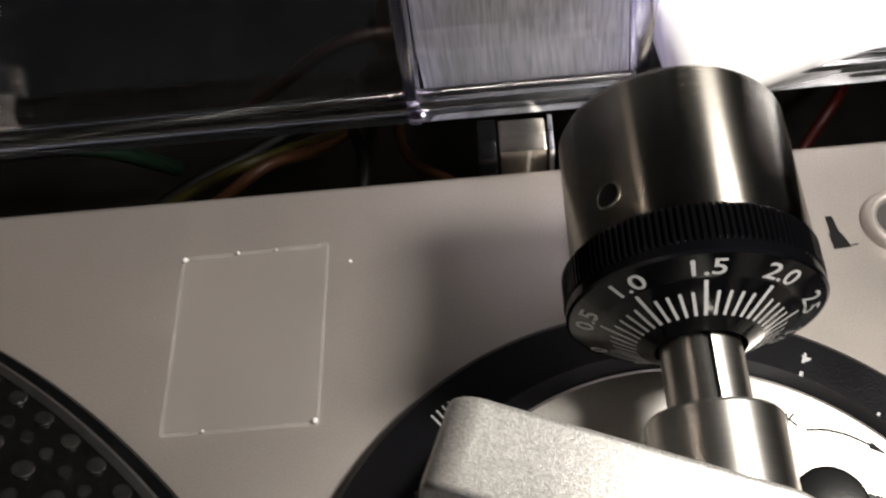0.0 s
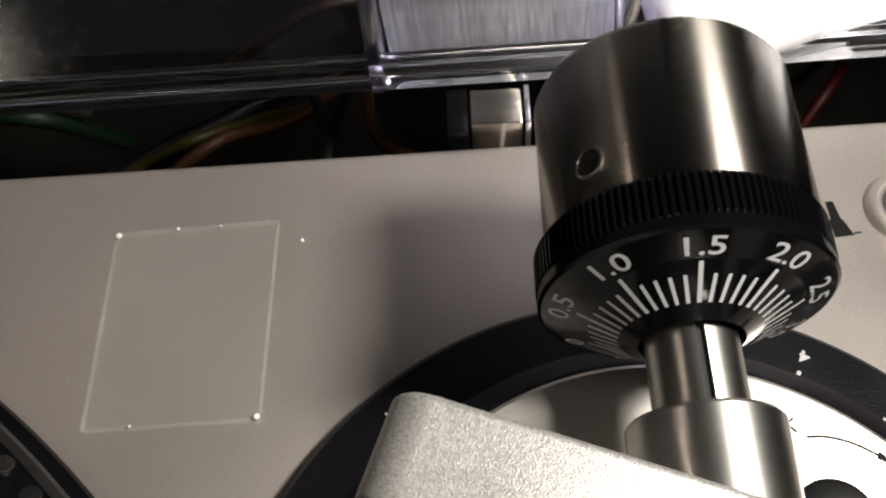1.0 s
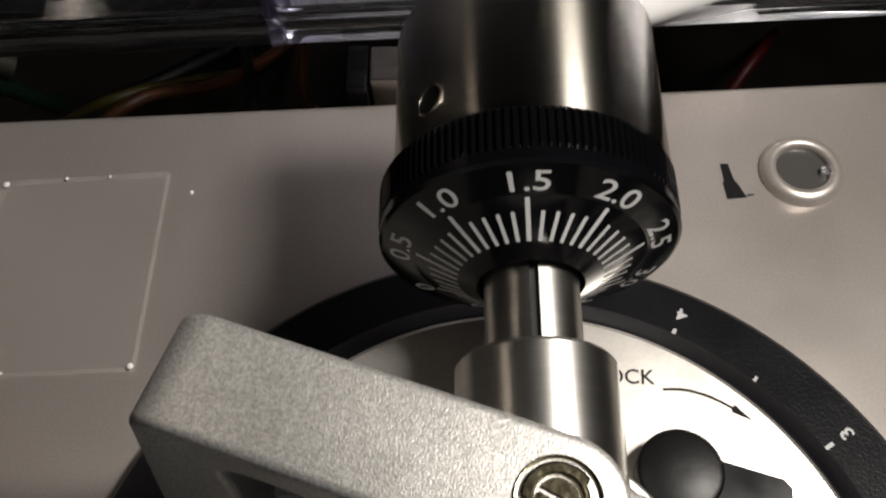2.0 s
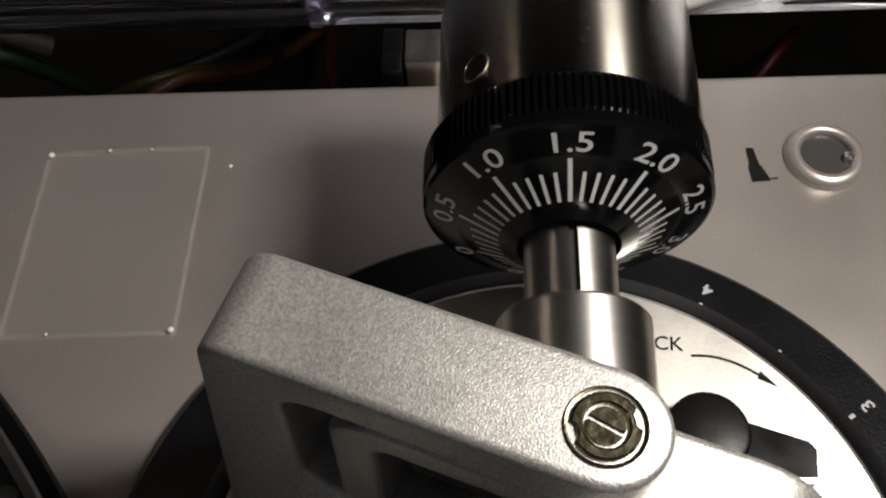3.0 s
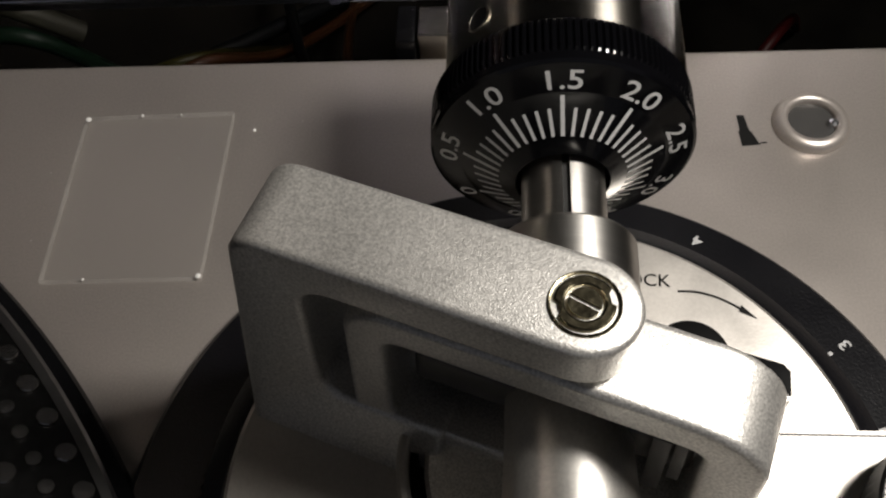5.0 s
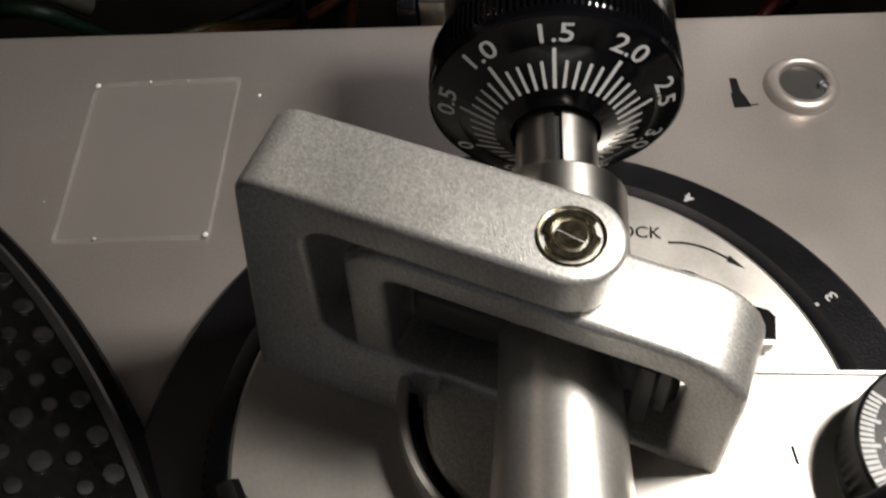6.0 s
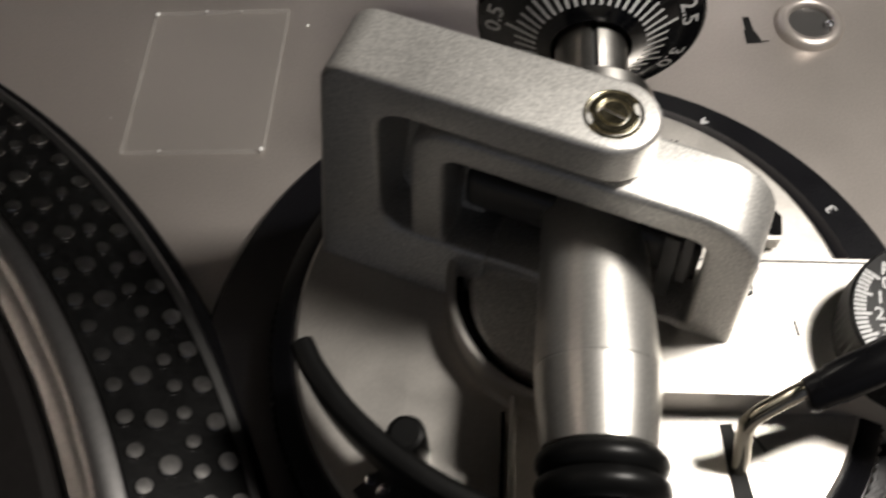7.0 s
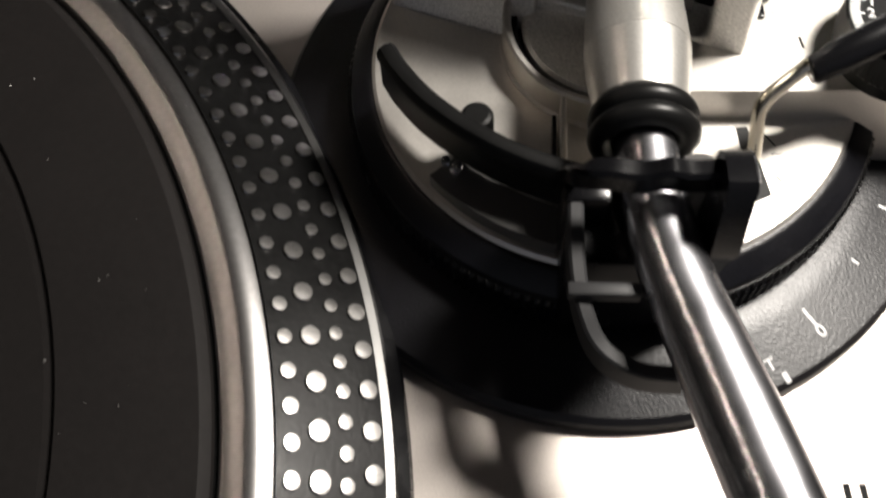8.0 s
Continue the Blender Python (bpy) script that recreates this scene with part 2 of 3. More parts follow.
def quad_strip(points, width, z):
    """A printed line of even width through plan points."""
    bm = bmesh.new()
    pts = [Vector((p[0], p[1], 0)) for p in points]
    rows = []
    for i, p in enumerate(pts):
        d = (pts[min(i + 1, len(pts) - 1)] - pts[max(i - 1, 0)]).normalized()
        s = Vector((-d.y, d.x, 0)) * width / 2
        rows.append((bm.verts.new((p.x + s.x, p.y + s.y, z)), bm.verts.new((p.x - s.x, p.y - s.y, z))))
    for a, b in zip(rows, rows[1:]):
        bm.faces.new((a[0], b[0], b[1], a[1]))
    return bm


def circle(cx, cy, r, a0=0, a1=360, n=24):
    return [(cx + r * math.cos(radians(a0 + (a1 - a0) * i / n)), cy + r * math.sin(radians(a0 + (a1 - a0) * i / n))) for i in range(n + (a1 - a0 < 360))]


# ---------------------------------------------------------------- room, shelf, plinth
def structure(name, bm, mat, label, category, smooth=40):
    return tagged(part(name, bm, mat, None, label, smooth), label, category, kind="structure")


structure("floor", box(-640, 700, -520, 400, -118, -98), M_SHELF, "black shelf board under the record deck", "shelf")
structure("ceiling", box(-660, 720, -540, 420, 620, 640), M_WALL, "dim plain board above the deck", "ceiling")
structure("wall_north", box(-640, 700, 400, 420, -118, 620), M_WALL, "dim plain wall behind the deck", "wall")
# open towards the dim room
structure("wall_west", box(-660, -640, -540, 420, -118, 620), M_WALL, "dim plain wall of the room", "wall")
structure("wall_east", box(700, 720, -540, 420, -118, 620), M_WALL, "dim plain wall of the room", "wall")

# the plinth stands a degree and a half askew; its top is at height 0
T = radians(1.4)
PL = Matrix.Rotation(T, 4, "Z")


def askew(bm, dx=0.0, dy=0.0):
    bm.transform(Matrix.Translation((dx, dy, 0)) @ PL)
    return bm


plinth = structure("plinth", askew(box(-390, 84, -262, 0, -90, 0, 1.6, 3), 0, 92.8), M_PLINTH, "silver metallic painted plinth of a record deck", "plinth")
for fx in (-360, 54):
    for fy in (-225, -35):
        fp = PL @ Vector((fx, fy, 0))
        part("foot", lathe([(20, -98), (21, -96), (21, -91), (15, -90)], 40, (fp.x, fp.y + 92.8, 0)), M_RUBBER, plinth, "round black rubber foot")

# ---------------------------------------------------------------- platter with strobe studs
PX, PY = -199.0, -89.0
platter = thing("platter", PX, PY, 0, "black cast platter rim with polished strobe studs", "platter")
bm = lathe([(141.9, 13.0), (142.3, 15.0), (142.7, 15.6), (143.1, 15.8), (143.5, 15.7), (145.6, 16.5), (147.0, 16.7), (148.4, 16.4), (149.8, 15.8), (150.7, 15.1), (150.0, 12.5)], 240, (PX, PY, 0), closed=True)
part("top_rim", bm, M_POLISHED, platter, "scratched polished aluminium rim", smooth=45)
R0, Z0, R1, Z1 = 150.9, 16.0, 166.0, 7.6
bm = lathe([(R0 - 1.5, 12.0), (R0, Z0), (R1, Z1), (R1 - 1.0, 4.0)], 240, (PX, PY, 0), closed=True)
part("stud_band", bm, M_BAND, platter, "black sloping band between the studs", smooth=25)
bm = lathe([(R1 - 0.8, 4.5), (R1 - 0.2, 8.0), (R1 + 1.1, 7.7), (R1 + 1.5, 6.9), (R1 + 0.8, 4.4)], 240, (PX, PY, 0), closed=True)
part("edge_line", bm, M_EDGE, platter, "thin polished edge line", smooth=25)
bm = lathe([(100, 2.0), (R1 + 1.2, 2.2), (R1 + 3.2, 2.6), (R1 + 3.6, 3.4), (R1 + 3.2, 4.6), (R1 + 1.2, 5.8), (R1 - 2, 3.0), (100, 3.0)], 240, (PX, PY, 0), closed=True)
part("lower_edge", bm, M_BLACK, platter, "glossy black lower edge", smooth=25)
bm = lathe([(20, 2.0), (142.4, 2.0), (142.4, 14.6), (20, 14.6)], 160, (PX, PY, 0), closed=True)
part("plate", bm, M_BAND, platter, "black cast plate")
part("spindle_boss", lathe([(21, -3), (21, 14.4), (4, 14.4), (3.6, 30), (3.0, 31), (0.5, 31)], 32, (PX, PY, 0)), M_TURNED, platter, "steel centre spindle")

mat_ob = thing("rubber_mat", PX, PY, 14.6, "dark grey rubber mat lying on the platter", "mat")
bm = lathe([(4.2, 14.7), (141.6, 14.7), (141.4, 15.6), (140.3, 16.7), (139.9, 16.9), (118.7, 17.2), (118.3, 16.2), (117.5, 16.2), (117.1, 17.3), (4.2, 17.3)], 240, (PX, PY, 0), closed=True)
part("mat_disc", bm, M_MAT, mat_ob, smooth=25)


def stud_mesh(name, r):
    bm = lathe([(r * 1.10, -0.3), (r * 1.05, 0.38), (r * 0.96, 0.56), (r * 0.3, 0.60)], 14)
    return to_mesh(name, bm, M_DOT, 30)


STUDS = [stud_mesh("stud", r) for r in (1.25, 1.64, 1.15, 1.5)]
slope = math.atan2(Z0 - Z1, R1 - R0)
studs_left = []
made = 0
for row, (count, f, first) in enumerate(((172, 0.13, 5.782), (128, 0.378, 5.79), (207, 0.622, 5.647), (154, 0.868, 6.331))):
    r, z = R0 + (R1 - R0) * f, Z0 + (Z1 - Z0) * f
    for k in range(count):
        a = first + 360 * k / count
        a = (a + 180) % 360 - 180
        m = pose(PX / 1000, PY / 1000, 0, 0, 0, a) @ pose(r / 1000, 0, z / 1000, 0, math.degrees(math.pi / 2 - (math.pi / 2 - slope)), 0)
        if -6 <= a <= 62 and made < 300:
            place("stud", STUDS[row], platter, m=m)
            made += 1
        elif -60 <= a <= 120:
            studs_left.append((row, m))
verts, faces = [], []
for row, m in studs_left:
    me = STUDS[row]
    base = len(verts)
    verts += [tuple(m @ v.co) for v in me.vertices]
    faces += [tuple(base + i for i in p.vertices) for p in me.polygons]
far = bpy.data.meshes.new("far_studs")
far.from_pydata(verts, [], faces)
far.materials.append(M_DOT)
tagged(place("far_studs", far, platter, "polished strobe studs round the rest of the rim"), kind="stuff")

# ---------------------------------------------------------------- tonearm base: flange, height ring, top plate
base = thing("arm_pedestal", 0, -1, 0, "round black tonearm base with a silver top plate", "pedestal")
BC = (0, -1, 0)
PC = (0.4, 0.5, 0)  # the height ring and top plate sit a little off the flange
bm = lathe([(44, 0.1), (59.3, 0.1), (59.8, 0.8), (59.6, 3.2), (58.6, 4.4), (50.0, 5.8), (47.6, 6.3), (44, 6.3)], 180, BC, closed=True)
flange = part("flange", bm, M_FLANGE, base, "textured black plastic flange with white scale", smooth=30)
bm = lathe([(42, 5.0), (46.3, 5.2), (46.3, 12.6), (45.6, 13.4), (40, 13.4)], 720, PC, closed=True,
           tooth=lambda k, i: (-0.45 if (i % 4) >= 2 else 0.0) if k in (1, 2) else 0.0)
part("knurled_ring", bm, M_BLACK, base, "ribbed black height adjusting ring", smooth=20)
bm = lathe([(39.0, 13.0), (45.5, 13.3), (45.3, 14.6), (42.2, 17.3), (41.5, 17.6), (39.0, 17.6)], 180, PC, closed=True)
part("ring_collar", bm, M_FLANGE, base, "grainy black collar", smooth=30)
bm = lathe([(1, 12.5), (41.3, 12.5), (41.3, 17.9), (40.7, 18.4), (1, 18.4)], 180, PC)
top_plate = part("top_plate", bm, M_DISC, base, "satin silver top plate", smooth=30)


# scale on the flange: five dashes with a figure, and half steps between them
def flange_point(r, a):
    return (BC[0] + r * math.cos(radians(a)), BC[1] + r * math.sin(radians(a)), 5.8 + (r - 50.0) * (4.4 - 5.8) / (58.6 - 50.0) + 0.05)


def flange_dash(r0, r1, a, w):
    bm = bmesh.new()
    da = math.degrees(w / 2 / ((r0 + r1) / 2))
    vs = [bm.verts.new(flange_point(r, a + s * da)) for r, s in ((r0, -1), (r1, -1), (r1, 1), (r0, 1))]
    bm.faces.new(vs)
    return bm


for k, a in enumerate((62, 33.6, 5.1, -23.4, -51.8)):
    part("dash", flange_dash(50.6, 52.2 if k < 4 else 54.0, a, 0.55), M_WHITE, flange)
    bm = mapped(letters(str(4 - k), 3.1, 0.06), lambda x, y: flange_point(55.0 - y * 0.93, a + math.degrees(x / 55.0)))
    part("figure", bm, M_WHITE, flange)
for a in (47.8, 19.3, -9.2, -37.0):
    part("dash", flange_dash(50.6, 52.0, a, 0.45), M_WHITE, flange)
for k in range(4):
    part("dash", flange_dash(52.6, 55.4, 127.0 + k * 1.25, 0.35), M_WHITE, flange)
part("dash", flange_dash(57.2, 59.0, -61.5, 0.9), M_WHITE, flange)
bm = mapped(letters("ADJUST", 2.9, 0.05), lambda x, y: flange_point(55.4 - y * 0.93, -67.0 + math.degrees(x / 55.4)))
part("lettering", bm, M_WHITE, flange)

# print on the silver plate
ZP = 18.45
part("lettering", flat_text("LOCK", 2.8, 14.4, 32.7, ZP, -3, 0.02), M_INK, top_plate)
arc = [(19.0 + 0.0, 31.0), (21.5, 30.9), (24.0, 30.2), (26.3, 29.0), (28.3, 27.6)]
part("arrow_shaft", quad_strip([tuple(p)[:2] for p in smooth_path([(*q, 0) for q in arc])], 0.35, ZP), M_INK, top_plate)
bm = bmesh.new()
bm.faces.new([bm.verts.new((x, y, ZP + 0.02)) for x, y in ((27.5, 28.9), (27.0, 27.9), (29.5, 26.7))])
part("arrow_head", bm, M_INK, top_plate)
# no slot is cut; a flat black plate gives its shade
part("lever_slot", prism([(20.2, -14.2), (22.0, -14.0), (24.6, -27.0), (21.7, -28.6)], 18.2, 18.5), M_DARK, top_plate, "flat black plate for the shade in the cue lever slot")
for x, y in ((26.2, -19.2), (26.8, -26.0)):
    part("printed_line", quad_strip([(x - 0.9, y), (x + 1.0, y)], 0.14, ZP), M_INK, top_plate)
for x, y in ((25.6, -16.7), (26.2, -24.0)):
    part("printed_dash", quad_strip([(x - 0.9, y + 1.1), (x + 0.6, y - 1.1)], 0.3, ZP), M_INK, top_plate)

# bearing cup round the pivot
CX, CY = 0.6, 4.0
bm = lathe([(17.2, 18.2), (19.4, 18.2), (19.4, 18.8), (18.9, 19.2), (18.9, 24.4), (18.5, 24.9), (17.8, 24.9), (17.5, 24.5)], 96, (CX, CY, 0), closed=True)
part("bearing_cup", bm, M_DISC, base, "satin silver bearing cup", smooth=30)
bm = lathe([(17.4, 18.2), (17.4, 22.6), (16.4, 22.8), (16.2, 21.0), (15.4, 20.8)], 96, (CX, CY, 0))
part("cup_gap", bm, M_BLACK, base, "black gap ring", smooth=30)
bm = lathe([(15.6, 19.0), (15.6, 22.6), (15.0, 23.3), (9.0, 24.2), (4.0, 24.6), (0.5, 24.7)], 72, (CX, CY, 0))
part("bearing_cap", bm, M_CAST, base, "dull silver bearing cap", smooth=30)

# raised block that carries the anti-skating dial
outline = [(10, -12.6), (58, -12.0), (63, -8.0), (64, -2.0), (63, 4.0), (58, 8.3), (10, 8.0)]
bm = prism(outline, 6.0, 26.0, bevel=0.4)
block = part("dial_block", bm, M_DISC, base, "raised silver block under the dial")
part("seam", box(12, 42, 7.4, 7.75, 25.6, 26.06), M_GREY, block, "dark seam along the block")
part("printed_dash", quad_strip([(29.8, -1.6), (30.2, -3.9)], 0.4, 26.06), M_INK, block)

part("terminal", box(24.4, 25.6, 5.4, 7.4, 26.0, 27.6, 0.3), M_STRAP, base, "small bright terminal")
part("terminal_slot", box(23.2, 24.6, 2.0, 4.6, 26.0, 26.9, 0.2), M_BLACK, base, "small black terminal")
# thin upright fin beside the cup
part("fin", box(-8.7, -7.9, -29.0, -13.6, 17.9, 25.6, 0.15), M_DISC, base, "thin upright metal fin")
part("fin", box(-9.9, -9.2, -29.0, -14.6, 17.9, 22.0, 0.15), M_BLACK, base, "thin black fin")

# ---------------------------------------------------------------- anti-skating dial
KX, KY = 44.7, -4.6
dial = thing("anti_skating_dial", KX, KY, 26, "black anti-skating dial with white scale and figures", "dial")
bm = lathe([(10.3, 26.02), (10.3, 28.4), (10.8, 28.8), (10.8, 33.6), (10.7, 34.6), (10.3, 34.9), (0.6, 34.9)], 120, (KX, KY, 0),
           tooth=lambda k, i: (-0.25 if i % 2 else 0.0) if k in (2, 3) else 0.0)
knob = part("knob", bm, M_RUBBER, dial, smooth=30)
ZK = 34.97
for k in range(21):
    a = 141 + k * 3.8
    long = k % 5 == 0
    r0, r1 = (8.1 if long else 8.7), 10.2
    p = [(KX + r * math.cos(radians(a)), KY + r * math.sin(radians(a))) for r in (r0, r1)]
    part("tick", quad_strip(p, 0.42, ZK), M_WHITE, knob)
for text, a, turn in (("0", 141, 0), ("1", 160, -6), ("2", 179, -2), ("3", 198, 8), ("4", 217, 24)):
    part("figure", flat_text(text, 2.5, KX + 7.1 * math.cos(radians(a)), KY + 7.1 * math.sin(radians(a)), ZK, turn, 0.04), M_WHITE, knob)
for text, a in (("A", 128), ("N", 116.5), ("T", 107), ("I", 100)):
    part("figure", flat_text(text, 2.5, KX + 8.5 * math.cos(radians(a)), KY + 8.5 * math.sin(radians(a)), ZK, 12, 0.04), M_WHITE, knob)

# ---------------------------------------------------------------- locking lever
lever = thing("lock_lever", 19, 20.5, 18.4, "small black locking lever on the silver plate", "lever")
part("hub", lathe([(5.0, 18.4), (5.0, 21.9), (4.7, 22.3), (4.3, 22.45), (0.4, 22.45)], 40, (19.2, 19.7, 0)), M_RUBBER, lever, smooth=30)
bm = prism([(21.2, 15.8), (30.0, 13.9), (31.2, 14.2), (31.6, 17.6), (30.8, 18.6), (21.7, 21.6)], 19.0, 21.8, bevel=0.5)
part("handle", bm, M_BLACK, lever)
# ribs in pale metal, so that the handle's front face looks lit
for k in range(6):
    part("grip_rib", box(25.4, 31.0, 13.5, 14.2, 19.4 + k * 0.45, 19.6 + k * 0.45), M_CAST, lever, "grip rib, pale for the lit front face")

# ---------------------------------------------------------------- gimbal: fixed yoke and swinging frame
GP = Vector((1.7, 6.5, 0))
GA = radians(-20)


def gimbal(bm, flare=0.12):
    """From gimbal axes (along, across, height) to the world; the sides spread a little towards the foot."""
    for v in bm.verts:
        u, w, h = v.co
        u *= 1 + flare * (56 - h) / 36
        v.co = (GP.x + u * math.cos(GA) - w * math.sin(GA), GP.y + u * math.sin(GA) + w * math.cos(GA), h)
    return bm


def upright_plate(outline, w0, w1, hole=None, bevel=0.6, segments=3):
    """A plate standing along the gimbal axis: outline and hole as (along, height)."""
    bm = bmesh.new()

    def loop(pts, w):
        return [bm.verts.new((u, w, h)) for u, h in pts]

    o0, o1 = loop(outline, w0), loop(outline, w1)
    n = len(outline)
    for j in range(n):
        bm.faces.new((o0[j], o0[(j + 1) % n], o1[(j + 1) % n], o1[j]))
    if hole is None:
        bm.faces.new(o0)
        bm.faces.new(o1)
    else:
        i0, i1 = loop(hole, w0), loop(hole, w1)
        for j in range(n):
            k = (j + 1) % n
            bm.faces.new((i0[j], i0[k], i1[k], i1[j]))
            bm.faces.new((o0[j], o0[k], i0[k], i0[j]))
            bm.faces.new((o1[j], o1[k], i1[k], i1[j]))
    if bevel:
        bmesh.ops.recalc_face_normals(bm, faces=bm.faces)
        edges = [e for e in bm.edges if len(e.link_faces) == 2 and e.calc_face_angle(0) > radians(50)]
        bmesh.ops.bevel(bm, geom=edges, offset=bevel, segments=segments, affect="EDGES", profile=0.5)
    return bm


def rounded(u0, u1, h0, h1, r, n=6):
    """A rectangle with rounded corners; r is one radius or four (low left, low right, top right, top left)."""
    rr = r if isinstance(r, (list, tuple)) else (r,) * 4
    pts = []
    for (cu, ch, a), q in zip(((u0, h0, 180), (u1, h0, 270), (u1, h1, 0), (u0, h1, 90)), rr):
        su, sh = (1 if cu == u0 else -1), (1 if ch == h0 else -1)
        for i in range(n + 1):
            b = radians(a + 90 * i / n)
            pts.append((cu + su * q + q * math.cos(b), ch + sh * q + q * math.sin(b)))
    return pts


yoke = thing("gimbal_yoke", -12, 12, 18.4, "sandblasted silver gimbal yoke standing on the plate", "gimbal yoke")
# C-shaped side: leg, foot arm, and the top arm with a round end about the pivot

def c_shape():
    pts = []
    o = rounded(-35, 5, 18.4, 61.0, (0.6, 0.3, 0.3, 4.0))
    i = rounded(-27.3, 5, 27.0, 54.6, (3.0, 0.3, 0.3, 3.8))
    n = 7
    lo_l, lo_r, hi_r, hi_l = o[:n], o[n:2 * n], o[2 * n:3 * n], o[3 * n:]
    il_l, ihi_l = i[:n], i[3 * n:]
    pts = hi_l[:] + lo_l + [(-12.0, 18.4), (-12.0, 27.0)] + il_l[::-1] + ihi_l[::-1] + [(0.0, 54.6), (0.0, 61.0)]
    return pts


bm = upright_plate(c_shape(), -5.0, 5.3, bevel=0.0)
bmesh.ops.recalc_face_normals(bm, faces=bm.faces)
end = [v for v in bm.verts if abs(v.co.x) < 0.01]
corner = {(v.co.y > 0, v.co.z > 58): v for v in end}
for f in [f for f in bm.faces if all(v in end for v in f.verts)]:
    bmesh.ops.delete(bm, geom=[f], context="FACES_ONLY")
rows = []
for z in (54.6, 61.0):
    arc_v = [bm.verts.new((5.5 * math.sin(radians(a)), 0.15 + 5.15 * math.cos(radians(a)), z)) for a in range(10, 180, 10)]
    rows.append([corner[(True, z > 58)]] + arc_v + [corner[(False, z > 58)]])
for k in range(len(rows[0]) - 1):
    bm.faces.new((rows[0][k], rows[0][k + 1], rows[1][k + 1], rows[1][k]))
for row in rows:
    bm.faces.new(row)
bmesh.ops.recalc_face_normals(bm, faces=bm.faces)
rim = [e for e in bm.edges if len(e.link_faces) == 2 and e.calc_face_angle(0) > radians(50)]
bmesh.ops.bevel(bm, geom=rim, offset=0.85, segments=4, affect="EDGES", profile=0.5)
for v in bm.verts:  # the foot comes forward
    if v.co.y < 0 and v.co.z < 27:
        v.co.y -= 4.2 * (27 - v.co.z) / 8.6
part("bracket", gimbal(bm), M_CAST, yoke, smooth=35)
bm = bmesh.new()  # hollow back wall of the C
web = [(4.9 - 3.2 * ((h - 40.8) / 14.2) ** 2, h) for h in range(26, 56, 2)]
ring_faces(bm, [[bm.verts.new((u, w, h)) for w, h in web] + [bm.verts.new((u, 5.2, h)) for w, h in reversed(web)] for u in (-27.6, -15.0)])
part("web", gimbal(bm), M_CAST, yoke)
# pivot screw, sunk in the round end
bm = lathe([(3.4, 60.6), (3.35, 61.15), (3.2, 61.25), (3.05, 61.2), (2.95, 60.6), (0.3, 60.4)], 48, (GP.x, GP.y, 0))
screw = part("pivot_screw", bm, M_BRASS, yoke, "gold-coloured pivot screw with lock ring", smooth=30)
part("lock_ring", lathe([(2.85, 60.5), (2.8, 61.3), (2.6, 61.42), (2.0, 61.42), (1.8, 61.3), (1.75, 60.5)], 48, (GP.x, GP.y, 0), closed=True,
                        tooth=lambda k, i: -0.45 if (i % 24) < 4 and k in (0, 1, 2) else 0.0), M_BRASS, screw, smooth=30)
bm = bmesh.new()
for s2 in (-1, 1):  # two halves on either side of the slot
    half = [(1.6 * math.cos(radians(t)), s2 * (0.22 + 1.38 * math.sin(radians(t)))) for t in range(0, 181, 15)]
    low = [bm.verts.new((x, y, 60.3)) for x, y in half]
    top = [bm.verts.new((x * 0.94, s2 * (0.22 + (abs(y) - 0.22) * 0.94), 61.36)) for x, y in half]
    ring_faces(bm, [low, top])
bm.transform(Matrix.Translation((GP.x, GP.y, 0)) @ Matrix.Rotation(radians(-30), 4, "Z"))
part("slotted_core", bm, M_BRASS, screw, smooth=30)

arm = thing("tonearm", 1.7, 6.5, 25, "silver tonearm with chromed tube and gimbal frame", "tonearm")
frame_o = rounded(-23.2, 20.0, 22.0, 53.6, (3.0, 4.4, 7.2, 5.4))
frame_i = rounded(-18.4, 14.0, 26.5, 48.2, (1.6, 1.6, 2.0, 2.0))
bm = upright_plate(frame_o, -4.8, 4.8, frame_i, bevel=0.9, segments=4)
part("gimbal_frame", gimbal(bm), M_CAST, arm, "sandblasted silver gimbal frame", smooth=35)
# bar in darker metal than its own, as shaded by the frame
part("bearing_rod", gimbal(bevelled(box(-16.8, 13.5, -1.9, 2.4, 34.0, 41.5), 1.2, 3)), M_STRAP, arm, "grey metal cross bar, darkened for the shade inside the frame")
# black block closes the opening; its colour stands for the shade inside
part("bearing_block", gimbal(bevelled(box(-17.0, 13.4, 2.2, 4.4, 27.0, 47.8), 0.3, 2)), M_RUBBER, arm, "black block behind the frame opening, dark for its shade")
for u0, u1, h0, h1 in ((9.2, 11.0, 31.0, 45.5), (11.4, 12.6, 36.0, 46.5)):
    part("contact_spring", gimbal(box(u0, u1, -3.6, -3.0, h0, h1, 0.1)), M_STRAP, arm)

# arm along -y at height 37
AX, AZ = 1.7, 37.0
bm = lathe([(6.5, 9.0), (6.9, 7.0), (7.0, 0.0), (7.35, -6.5), (7.65, -11.3), (7.8, -14.3), (7.72, -14.4), (7.72, -14.6), (7.8, -14.7), (7.5, -19.0), (6.8, -24.2), (6.1, -24.6), (4.0, -24.6)], 72, (AX, 0, AZ), axis="y")
part("rear_housing", bm, M_SATIN, arm, "barrel-shaped satin silver housing", smooth=30)
part("collar", lathe([(4, 9.0), (8.2, 9.2), (8.6, 9.8), (8.6, 26.1), (8.2, 26.6), (5.0, 26.6)], 72, (AX + 0.4, 0, AZ), axis="y"), M_TURNED, arm, "satin silver rear collar", smooth=30)
